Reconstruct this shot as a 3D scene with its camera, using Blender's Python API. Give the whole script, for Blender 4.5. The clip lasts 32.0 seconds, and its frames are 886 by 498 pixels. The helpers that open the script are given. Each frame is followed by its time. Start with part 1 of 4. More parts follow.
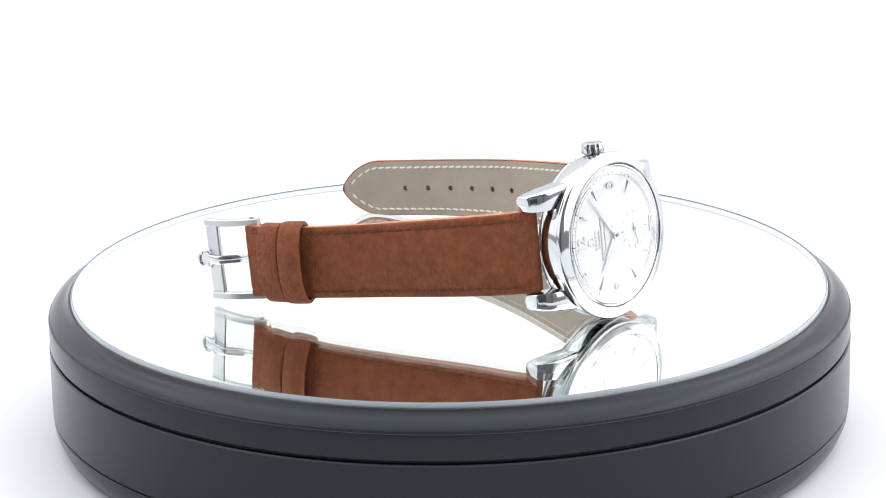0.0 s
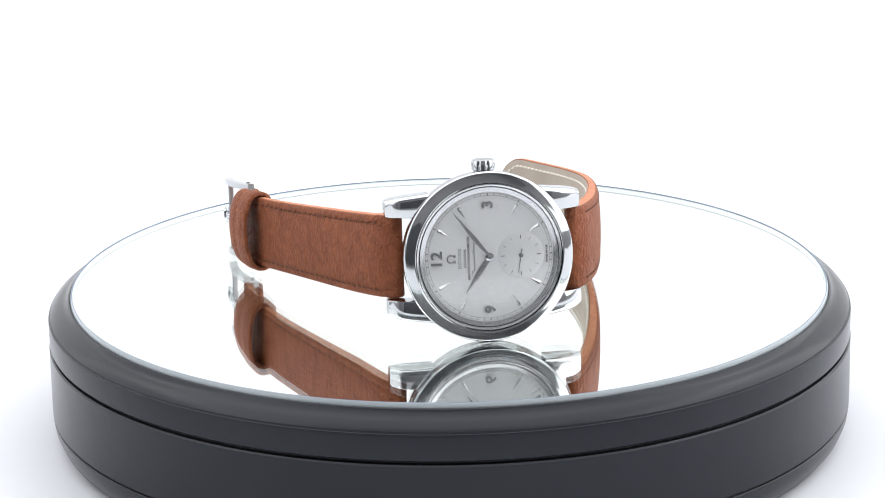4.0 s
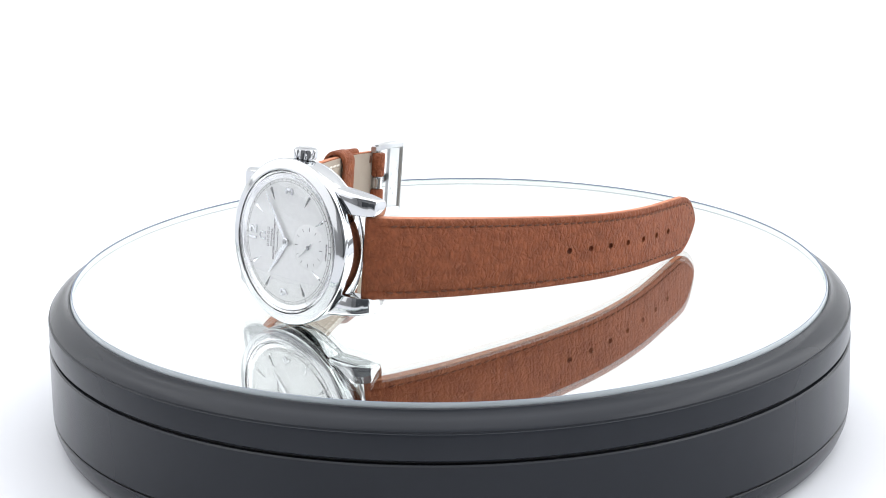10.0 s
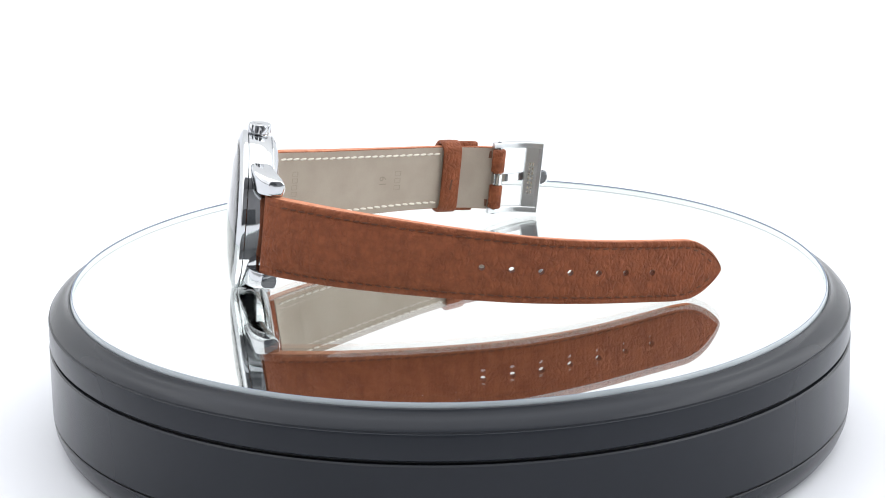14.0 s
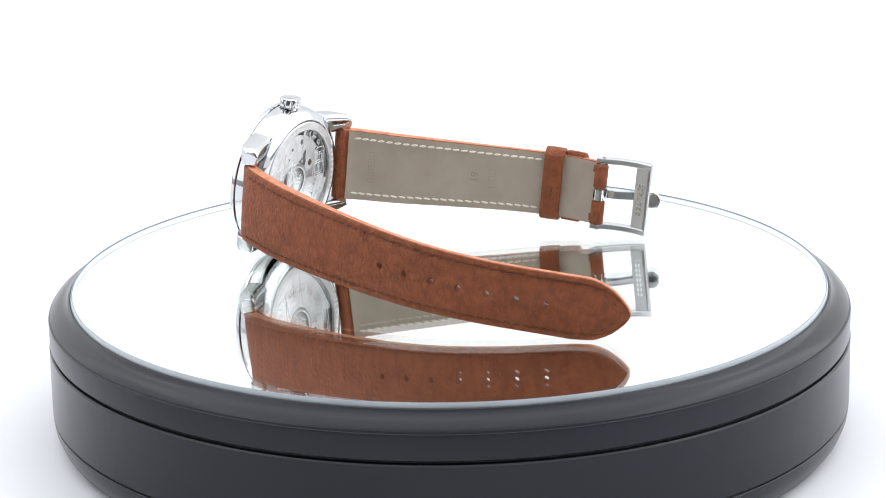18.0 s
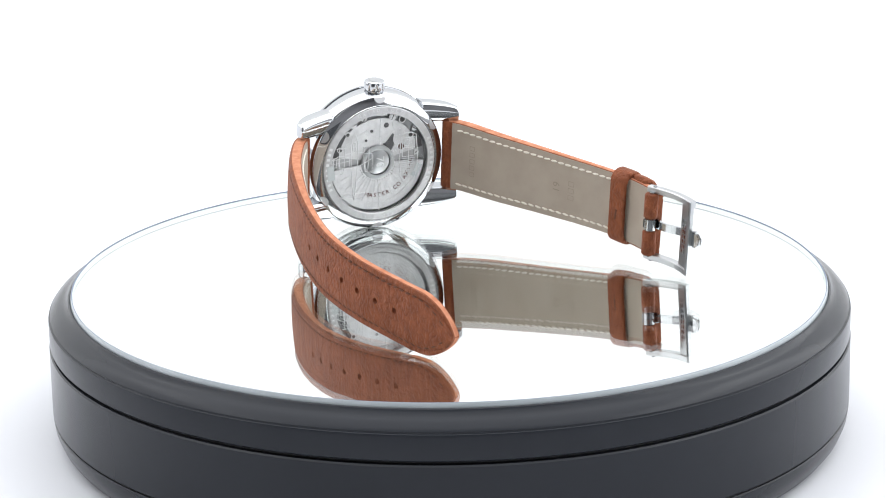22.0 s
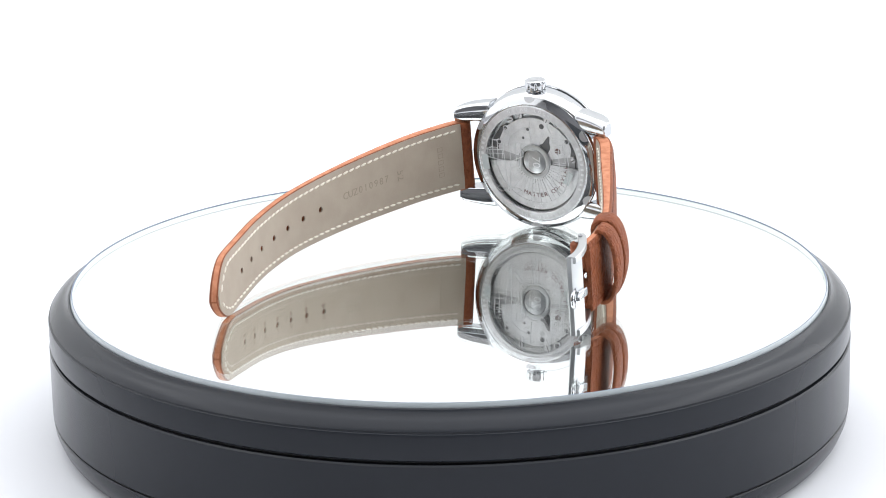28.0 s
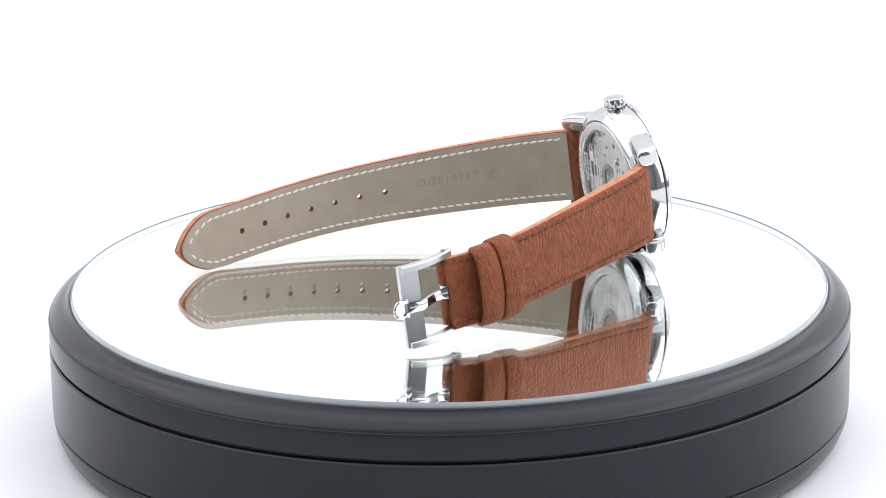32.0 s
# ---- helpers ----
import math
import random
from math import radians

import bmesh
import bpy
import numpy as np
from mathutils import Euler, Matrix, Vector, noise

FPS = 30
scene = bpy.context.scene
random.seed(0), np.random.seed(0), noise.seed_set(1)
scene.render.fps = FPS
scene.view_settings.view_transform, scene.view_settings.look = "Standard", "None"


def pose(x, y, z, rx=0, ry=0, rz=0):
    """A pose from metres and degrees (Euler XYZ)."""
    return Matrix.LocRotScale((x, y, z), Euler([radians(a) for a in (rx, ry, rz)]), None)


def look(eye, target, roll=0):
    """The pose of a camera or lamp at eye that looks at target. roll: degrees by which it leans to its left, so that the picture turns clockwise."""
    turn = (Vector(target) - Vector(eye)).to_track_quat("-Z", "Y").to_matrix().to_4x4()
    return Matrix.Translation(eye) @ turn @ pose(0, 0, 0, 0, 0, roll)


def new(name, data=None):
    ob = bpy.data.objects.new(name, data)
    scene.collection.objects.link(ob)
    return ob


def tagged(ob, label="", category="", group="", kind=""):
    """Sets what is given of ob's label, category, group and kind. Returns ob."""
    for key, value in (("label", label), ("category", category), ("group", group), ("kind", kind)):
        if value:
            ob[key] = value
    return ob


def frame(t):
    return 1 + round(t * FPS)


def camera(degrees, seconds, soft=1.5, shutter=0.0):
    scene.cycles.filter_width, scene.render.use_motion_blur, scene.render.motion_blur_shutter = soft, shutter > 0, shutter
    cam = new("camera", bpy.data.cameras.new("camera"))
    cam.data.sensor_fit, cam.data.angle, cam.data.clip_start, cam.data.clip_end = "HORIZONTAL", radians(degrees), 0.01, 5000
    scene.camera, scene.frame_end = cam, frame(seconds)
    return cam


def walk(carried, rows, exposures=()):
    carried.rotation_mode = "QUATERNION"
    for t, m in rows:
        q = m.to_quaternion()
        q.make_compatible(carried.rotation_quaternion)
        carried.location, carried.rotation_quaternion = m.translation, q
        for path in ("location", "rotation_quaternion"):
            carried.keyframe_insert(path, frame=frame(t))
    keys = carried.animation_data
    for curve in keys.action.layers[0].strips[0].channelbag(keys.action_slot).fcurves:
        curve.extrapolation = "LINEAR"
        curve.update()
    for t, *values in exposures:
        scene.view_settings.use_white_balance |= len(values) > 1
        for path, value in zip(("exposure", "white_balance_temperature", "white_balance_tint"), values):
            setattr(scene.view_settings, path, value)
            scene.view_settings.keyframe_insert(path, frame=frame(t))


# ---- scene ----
# Studio shot: a wristwatch lying on its side on a mirror-topped turntable, filmed from a fixed tripod.
MM = 0.001
EYE = (0.0, -0.54033, 0.16604)
YAW, PITCH, ROLL = radians(-0.1426), radians(16.454), -0.966
AIM = (EYE[0] + math.sin(YAW) * math.cos(PITCH), EYE[1] + math.cos(YAW) * math.cos(PITCH), EYE[2] - math.sin(PITCH))
cam = camera(22.147, 32.0, 1.0)
walk(cam, [(0.0, look(EYE, AIM, ROLL)), (32.0, look(EYE, AIM, ROLL))])

# the watch case: directions of 3 o'clock, 12 o'clock and the dial's normal at the start, and the hub's place
X3 = Vector((-0.08277, 0.07860, 0.99346))
Y12 = Vector((-0.66930, -0.74258, 0.00299)).normalized()
NRM = X3.cross(Y12).normalized()
HUB = Vector((38.697, -35.033, 19.53)) * MM
R_CASE = 19.5          # mm, from the hub to the foot of the case


def turn(t):
    """The turntable's angle at t seconds."""
    wob = (-0.777, -0.69, 0.363, -0.079, -0.096)
    return radians(-9.2605 * t + sum(k * math.sin((j + 1) * math.pi * t / 32) for j, k in enumerate(wob)))


# ---- world and lights ----
world = bpy.data.worlds.new("studio")
scene.world = world
world.use_nodes = True
world.node_tree.nodes["Background"].inputs[0].default_value = (0.93, 0.96, 1.0, 1)
world.node_tree.nodes["Background"].inputs[1].default_value = 0.35


def softbox(name, eye, target, w, h, power, color=(1, 1, 1)):
    la = bpy.data.lights.new(name, "AREA")
    la.shape, la.size, la.size_y, la.energy, la.color = "RECTANGLE", w, h, power, color
    ob = new(name, la)
    ob.matrix_world = look(eye, target)
    return ob


COOL = (0.965, 0.98, 1.0)
softbox("overhead_softbox", (0, 0.15, 1.75), (0, 0.15, 0), 3.7, 2.2, 56.0, COOL)
softbox("side_softbox", (-1.45, 0.1, 0.9), (-0.3, 0.05, 0.55), 2.5, 1.6, 13.0, COOL)
softbox("side_softbox", (1.45, 0.1, 0.9), (0.3, 0.05, 0.55), 2.5, 1.6, 27.0, COOL)

# ---- materials ----


def mat(name, color, rough=0.5, metal=0.0, spec=0.5, **kw):
    m = bpy.data.materials.new(name)
    m.use_nodes = True
    b = m.node_tree.nodes["Principled BSDF"]
    b.inputs["Base Color"].default_value = (*color, 1)
    b.inputs["Roughness"].default_value = rough
    b.inputs["Metallic"].default_value = metal
    b.inputs["Specular IOR Level"].default_value = spec
    for k, v in kw.items():
        b.inputs[k.replace("_", " ")].default_value = v
    return m


def node(m, kind, **props):
    n = m.node_tree.nodes.new(kind)
    for k, v in props.items():
        n.inputs[k.replace("_", " ")].default_value = v
    return n


def link(m, a, ao, b, bi):
    m.node_tree.links.new(a.outputs[ao], b.inputs[bi])


def vary(m, c1, c2, scale, detail=4.0, lo=0.35, hi=0.65, coords="Object"):
    """Mottle the base colour between two tones."""
    b = m.node_tree.nodes["Principled BSDF"]
    tc = node(m, "ShaderNodeTexCoord")
    nz = node(m, "ShaderNodeTexNoise", Scale=scale, Detail=detail)
    rp = node(m, "ShaderNodeValToRGB")
    rp.color_ramp.elements[0].position, rp.color_ramp.elements[1].position = lo, hi
    rp.color_ramp.elements[0].color, rp.color_ramp.elements[1].color = (*c1, 1), (*c2, 1)
    link(m, tc, coords, nz, "Vector")
    link(m, nz, "Fac", rp, "Fac")
    link(m, rp, "Color", b, "Base Color")
    return tc, nz, rp


def bump(m, src, out, strength, dist):
    b = m.node_tree.nodes["Principled BSDF"]
    bp = node(m, "ShaderNodeBump", Strength=strength, Distance=dist)
    link(m, src, out, bp, "Height")
    if b.inputs["Normal"].is_linked:
        old = b.inputs["Normal"].links[0].from_node
        m.node_tree.links.new(old.outputs["Normal"], bp.inputs["Normal"])
    link(m, bp, "Normal", b, "Normal")


def wear_rough(m, tc, scale, lo, hi):
    b = m.node_tree.nodes["Principled BSDF"]
    nz = node(m, "ShaderNodeTexNoise", Scale=scale, Detail=6.0)
    mr = node(m, "ShaderNodeMapRange")
    mr.inputs["From Min"].default_value, mr.inputs["From Max"].default_value = 0.3, 0.7
    mr.inputs["To Min"].default_value, mr.inputs["To Max"].default_value = lo, hi
    link(m, tc, "Object", nz, "Vector")
    link(m, nz, "Fac", mr, "Value")
    link(m, mr, "Result", b, "Roughness")


def leather_mat():
    m = mat("tan_leather", (0.36, 0.12, 0.05), 0.62, 0, 0.27)
    tc, nz, rp = vary(m, (0.200, 0.054, 0.0205), (0.285, 0.084, 0.0325), 420.0, 9.0, 0.32, 0.7)
    # pebbles parted by fine wandering cracks, soft swells, and fine pores
    wob = node(m, "ShaderNodeTexNoise", Scale=520.0, Detail=4.0)
    link(m, tc, "Object", wob, "Vector")
    add = node(m, "ShaderNodeVectorMath")
    add.operation = "MULTIPLY_ADD"
    add.inputs[1].default_value = (0.0016, 0.0016, 0.0016)
    link(m, wob, "Color", add, 0)
    mp = node(m, "ShaderNodeMapping")        # drawn out across the strap
    mp.inputs["Scale"].default_value = (0.6, 1.0, 1.0)
    link(m, tc, "Object", mp, "Vector")
    m.node_tree.links.new(mp.outputs["Vector"], add.inputs[2])
    grain = node(m, "ShaderNodeTexVoronoi", Scale=760.0)
    grain.feature = "DISTANCE_TO_EDGE"
    link(m, add, "Vector", grain, "Vector")
    shaped = node(m, "ShaderNodeMapRange")
    shaped.interpolation_type = "SMOOTHSTEP"
    shaped.inputs["From Min"].default_value, shaped.inputs["From Max"].default_value = 0.0, 0.28
    link(m, grain, "Distance", shaped, "Value")
    # cracks run deep in some patches and fade out in others
    patch = node(m, "ShaderNodeTexNoise", Scale=190.0, Detail=3.0)
    link(m, tc, "Object", patch, "Vector")
    deep = node(m, "ShaderNodeMapRange")
    deep.inputs["From Min"].default_value, deep.inputs["From Max"].default_value = 0.38, 0.66
    deep.inputs["To Min"].default_value, deep.inputs["To Max"].default_value = 0.35, 1.0
    link(m, patch, "Fac", deep, "Value")
    cut = node(m, "ShaderNodeMath")
    cut.operation = "MULTIPLY"
    link(m, shaped, "Result", cut, 0)
    link(m, deep, "Result", cut, 1)
    bump(m, cut, "Value", 0.75, 0.0003)
    crease = node(m, "ShaderNodeTexNoise", Scale=480.0, Detail=3.0)
    link(m, tc, "Object", crease, "Vector")
    bump(m, crease, "Fac", 0.6, 0.0006)
    fine = node(m, "ShaderNodeTexNoise", Scale=1700.0, Detail=4.0)
    link(m, tc, "Object", fine, "Vector")
    bump(m, fine, "Fac", 0.7, 0.0003)
    # the hollows of the grain are coloured a little darker
    b = m.node_tree.nodes["Principled BSDF"]
    mix = node(m, "ShaderNodeMix")
    mix.data_type, mix.blend_type = "RGBA", "MULTIPLY"
    mix.inputs["Factor"].default_value = 0.22
    gr = node(m, "ShaderNodeMapRange")
    gr.inputs["To Min"].default_value = 0.6
    link(m, shaped, "Result", gr, "Value")
    m.node_tree.links.new(rp.outputs["Color"], mix.inputs[6])
    m.node_tree.links.new(gr.outputs["Result"], mix.inputs[7])
    m.node_tree.links.new(mix.outputs[2], b.inputs["Base Color"])
    return m


LEATHER = leather_mat()
EDGE = mat("raw_leather_edge", (0.46, 0.15, 0.06), 0.7, 0, 0.3)
vary(EDGE, (0.44, 0.16, 0.08), (0.58, 0.25, 0.14), 500.0)
LINING = mat("taupe_lining", (0.33, 0.285, 0.225), 0.55, 0, 0.35)
_tc, _nz, _ = vary(LINING, (0.37, 0.308, 0.25), (0.405, 0.343, 0.282), 160.0)
_f = node(LINING, "ShaderNodeTexNoise", Scale=1800.0, Detail=3.0)
link(LINING, _tc, "Object", _f, "Vector")
bump(LINING, _f, "Fac", 0.25, 0.0001)
EMBOSS = mat("stamped_lining", (0.29, 0.242, 0.195), 0.6, 0, 0.3)
THREAD_W = mat("cream_thread", (0.78, 0.73, 0.65), 0.7)
THREAD_B = mat("brown_thread", (0.12, 0.04, 0.018), 0.75)
PUNCH = mat("hole_wall", (0.16, 0.07, 0.04), 0.8)

STEEL = mat("polished_steel", (0.60, 0.61, 0.62), 0.06, 1.0, Specular_Tint=(0.72, 0.73, 0.75, 1))
_tc = node(STEEL, "ShaderNodeTexCoord")
wear_rough(STEEL, _tc, 300.0, 0.035, 0.085)
SATIN = mat("satin_steel", (0.50, 0.51, 0.52), 0.30, 1.0)
_tc = node(SATIN, "ShaderNodeTexCoord")
_mp = node(SATIN, "ShaderNodeMapping")
_mp.inputs["Scale"].default_value = (0.05, 1.0, 1.0)
link(SATIN, _tc, "Object", _mp, "Vector")
_n = node(SATIN, "ShaderNodeTexNoise", Scale=9000.0, Detail=3.0)
link(SATIN, _mp, "Vector", _n, "Vector")
bump(SATIN, _n, "Fac", 0.12, 0.00005)
DARKSTEEL = mat("shaded_steel", (0.30, 0.31, 0.32), 0.25, 1.0)
DIAL = mat("silver_opaline_dial", (0.72, 0.73, 0.73), 0.40, 0.45, 0.4)
_tc, _nz, _ = vary(DIAL, (0.71, 0.72, 0.72), (0.74, 0.75, 0.75), 900.0)
bump(DIAL, _nz, "Fac", 0.03, 0.00002)
PRINT = mat("black_print", (0.03, 0.03, 0.032), 0.5)
REDPRINT = mat("dark_red_print", (0.16, 0.05, 0.05), 0.5)
WHITEPRINT = mat("white_print", (0.82, 0.83, 0.84), 0.5)
PLATE = mat("rhodium_plate", (0.82, 0.82, 0.83), 0.54, 1.0)
_tc, _nz, _ = vary(PLATE, (0.75, 0.75, 0.76), (0.86, 0.86, 0.87), 500.0)
BRUSHED = mat("brushed_steel", (0.68, 0.68, 0.69), 0.50, 1.0)
vary(BRUSHED, (0.64, 0.64, 0.65), (0.72, 0.72, 0.73), 700.0)
BASEPLATE = mat("shaded_base_plate", (0.54, 0.54, 0.55), 0.52, 1.0)
RUBY = mat("ruby_jewel", (0.14, 0.085, 0.08), 0.2)
PATCH = mat("pale_bar", (0.58, 0.62, 0.63), 0.5)
REHAUT = mat("bright_rehaut", (0.70, 0.71, 0.72), 0.18, 1.0)
# dark tone for the shade in the movement's hollows, and for the lever
JEWEL = mat("dark_recess", (0.11, 0.11, 0.115), 0.3)


def clear_mat(name, ior, tint=(1, 1, 1)):
    """Thin clear crystal: straight through, with a mirror gloss that follows the Fresnel law."""
    m = bpy.data.materials.new(name)
    m.use_nodes = True
    nt = m.node_tree
    nt.nodes.remove(nt.nodes["Principled BSDF"])
    tr = node(m, "ShaderNodeBsdfTransparent", Color=(*tint, 1))
    gl = node(m, "ShaderNodeBsdfGlossy", Roughness=0.0, Color=(1, 1, 1, 1))
    f0 = ((ior - 1) / (ior + 1)) ** 2
    lw = node(m, "ShaderNodeLayerWeight", Blend=0.5)
    pw = node(m, "ShaderNodeMath")
    pw.operation = "POWER"
    pw.inputs[1].default_value = 5.0
    link(m, lw, "Facing", pw, 0)
    sc = node(m, "ShaderNodeMath")
    sc.operation = "MULTIPLY_ADD"
    sc.inputs[1].default_value, sc.inputs[2].default_value = 1 - f0, f0
    link(m, pw, "Value", sc, 0)
    mx = node(m, "ShaderNodeMixShader")
    link(m, sc, "Value", mx, 0)
    nt.links.new(tr.outputs[0], mx.inputs[1])
    nt.links.new(gl.outputs[0], mx.inputs[2])
    nt.links.new(mx.outputs[0], nt.nodes["Material Output"].inputs["Surface"])
    return m


def solid_glass(name, ior, tint, rough=0.0):
    """Thick glass that bends the light."""
    m = bpy.data.materials.new(name)
    m.use_nodes = True
    nt = m.node_tree
    nt.nodes.remove(nt.nodes["Principled BSDF"])
    gl = node(m, "ShaderNodeBsdfGlass", Color=(*tint, 1), Roughness=rough, IOR=ior)
    nt.links.new(gl.outputs[0], nt.nodes["Material Output"].inputs["Surface"])
    return m


GLASS = clear_mat("back_sapphire", 1.25)
SAPPHIRE = solid_glass("sapphire", 1.5, (1, 1, 1))
PLATEGLASS = solid_glass("plate_glass", 1.52, (0.985, 0.995, 0.99))
# grey-blue of the reflection along the glass edge, put in as colour
EDGELINE = mat("edge_line", (0.17, 0.215, 0.30), 0.5)
GREENEDGE = mat("cut_glass_edge", (0.74, 0.82, 0.78), 0.4)
vary(GREENEDGE, (0.80, 0.87, 0.83), (0.85, 0.91, 0.88), 80.0)
# pale tone stands in for light reflected by the polished glass edge
PALEEDGE = mat("pale_glass_edge", (0.62, 0.70, 0.67), 0.25, 0, 0.5)
vary(PALEEDGE, (0.40, 0.44, 0.46), (0.45, 0.49, 0.51), 60.0)
SILVER = mat("mirror_silver", (0.93, 0.94, 0.935), 0.0, 1.0)
BLACKPL = mat("black_plastic", (0.018, 0.020, 0.025), 0.25, 0, 0.21)
_tc, _nz, _ = vary(BLACKPL, (0.0165, 0.0190, 0.0245), (0.0200, 0.0225, 0.0285), 25.0)
wear_rough(BLACKPL, _tc, 14.0, 0.21, 0.26)
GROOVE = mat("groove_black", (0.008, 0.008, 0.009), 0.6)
PAPER = mat("white_paper", (0.74, 0.75, 0.78), 0.7, 0, 0.3)
_tc, _nz, _ = vary(PAPER, (0.73, 0.74, 0.77), (0.75, 0.76, 0.79), 9.0)
# paper given its own emission, in place of light falling on the backdrop
GLOW = mat("glowing_white_backdrop", (0.3, 0.3, 0.3), 0.8)
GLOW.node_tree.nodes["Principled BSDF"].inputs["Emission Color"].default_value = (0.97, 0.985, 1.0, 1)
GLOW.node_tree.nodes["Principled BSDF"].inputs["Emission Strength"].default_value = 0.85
WALL = mat("unseen_grey_wall", (0.6, 0.6, 0.61), 0.8)
vary(WALL, (0.20, 0.20, 0.21), (0.24, 0.24, 0.25), 2.0)
# for the unseen panel that the polished numerals reflect as dark
REFLECTDARK = mat("dark_for_reflections", (0.05, 0.05, 0.052), 0.6)
vary(REFLECTDARK, (0.037, 0.041, 0.048), (0.055, 0.06, 0.068), 5.0)
FLOOR = mat("grey_floor", (0.3, 0.3, 0.3), 0.7)
vary(FLOOR, (0.27, 0.275, 0.28), (0.33, 0.335, 0.34), 4.0)
PALEWALL = mat("unseen_pale_wall", (0.8, 0.8, 0.81), 0.8)
vary(PALEWALL, (0.47, 0.47, 0.48), (0.52, 0.52, 0.53), 2.0)
THREADDUST = mat("pale_dust", (0.7, 0.7, 0.7), 0.9)
SPECK = mat("dust_speck", (0.08, 0.08, 0.085), 0.8)

# ---- mesh helpers (dimensions in millimetres) ----


def part(name, bm, material, parent, label="", smooth=35, off=(0, 0, 0), scale=MM):
    """One mesh object under a thing or a part."""
    bmesh.ops.recalc_face_normals(bm, faces=bm.faces[:])
    me = bpy.data.meshes.new(name)
    for v in bm.verts:
        v.co = (v.co + Vector(off)) * scale
    bm.to_mesh(me)
    bm.free()
    me.materials.append(material)
    if smooth:
        me.shade_smooth()
        me.set_sharp_from_angle(angle=radians(smooth))
    ob = new(name, me)
    ob.parent = parent
    if label:
        tagged(ob, label)
    return ob


def share(ob, m):
    """Another object on the same mesh, with the same parent, at pose m."""
    o = bpy.data.objects.new(ob.name.split(".")[0], ob.data)
    scene.collection.objects.link(o)
    o.parent, o.matrix_basis = ob.parent, m
    return o


def lathe(profile, seg=128, close=True):
    """Turn (r, z) pairs about the z axis; profile is closed into a ring unless it starts or ends on the axis."""
    bm = bmesh.new()
    rings = []
    for r, z in profile:
        if r < 1e-6:
            rings.append([bm.verts.new((0, 0, z))])
        else:
            rings.append([bm.verts.new((r * math.cos(2 * math.pi * i / seg), r * math.sin(2 * math.pi * i / seg), z)) for i in range(seg)])
    pairs = list(zip(rings, rings[1:]))
    if close and len(rings[0]) > 1 and len(rings[-1]) > 1:
        pairs.append((rings[-1], rings[0]))
    for a, b in pairs:
        for i in range(seg):
            j = (i + 1) % seg
            if len(a) == 1 and len(b) == 1:
                continue
            if len(a) == 1:
                bm.faces.new((a[0], b[i], b[j]))
            elif len(b) == 1:
                bm.faces.new((a[i], b[0], a[j]))
            else:
                bm.faces.new((a[i], b[i], b[j], a[j]))
    return bm


def prism(outline, z0, z1, bevel=0.0):
    """A flat outline (x, y) raised from z0 to z1."""
    bm = bmesh.new()
    lo = [bm.verts.new((x, y, z0)) for x, y in outline]
    hi = [bm.verts.new((x, y, z1)) for x, y in outline]
    n = len(outline)
    bm.faces.new(lo[::-1])
    bm.faces.new(hi)
    for i in range(n):
        bm.faces.new((lo[i], lo[(i + 1) % n], hi[(i + 1) % n], hi[i]))
    if bevel:
        bmesh.ops.bevel(bm, geom=bm.edges[:], offset=bevel, segments=2, affect="EDGES", profile=0.6)
    return bm


def box(x0, x1, y0, y1, z0, z1, bevel=0.0):
    return prism([(x0, y0), (x1, y0), (x1, y1), (x0, y1)], z0, z1, bevel)


def moved(bm, m):
    bmesh.ops.transform(bm, matrix=m, verts=bm.verts[:])
    return bm


def joined(*bms):
    out = bmesh.new()
    for b in bms:
        me = bpy.data.meshes.new("tmp")
        b.to_mesh(me)
        b.free()
        out.from_mesh(me)
        bpy.data.meshes.remove(me)
    return out


def text_bm(s, size, depth=0.05, bold=0.0):
    cu = bpy.data.curves.new("txt", "FONT")
    cu.body, cu.size, cu.extrude, cu.align_x, cu.align_y = s, size, depth / 2, "CENTER", "CENTER"
    cu.resolution_u = 3
    cu.offset = bold
    ob = bpy.data.objects.new("txt", cu)
    me = ob.to_mesh()
    bm = bmesh.new()
    bm.from_mesh(me)
    ob.to_mesh_clear()
    bpy.data.objects.remove(ob)
    bpy.data.curves.remove(cu)
    return bm


def arc_text(s, radius, mid_deg, size, z, step_deg, inward=True, mirror=True):
    """Letters on a circle; mirrored for the side that is read from behind."""
    out = []
    n = len(s)
    for i, ch in enumerate(s):
        if ch == " ":
            continue
        a = (i - (n - 1) / 2) * step_deg
        b = text_bm(ch, size, 0.04)
        if inward:      # letters stand with their feet to the rim
            m = Matrix.Rotation(radians(a), 4, "Z") @ Matrix.Translation((0, -radius, 0))
        else:           # letters stand with their feet to the centre
            m = Matrix.Rotation(radians(-a), 4, "Z") @ Matrix.Translation((0, radius, 0))
        out.append(moved(b, Matrix.Rotation(radians(mid_deg), 4, "Z") @ m))
    bm = joined(*out)
    if mirror:
        moved(bm, Matrix.Translation((0, 0, z)) @ Matrix.Rotation(math.pi, 4, "Y"))
    else:
        moved(bm, Matrix.Translation((0, 0, z)))
    return bm


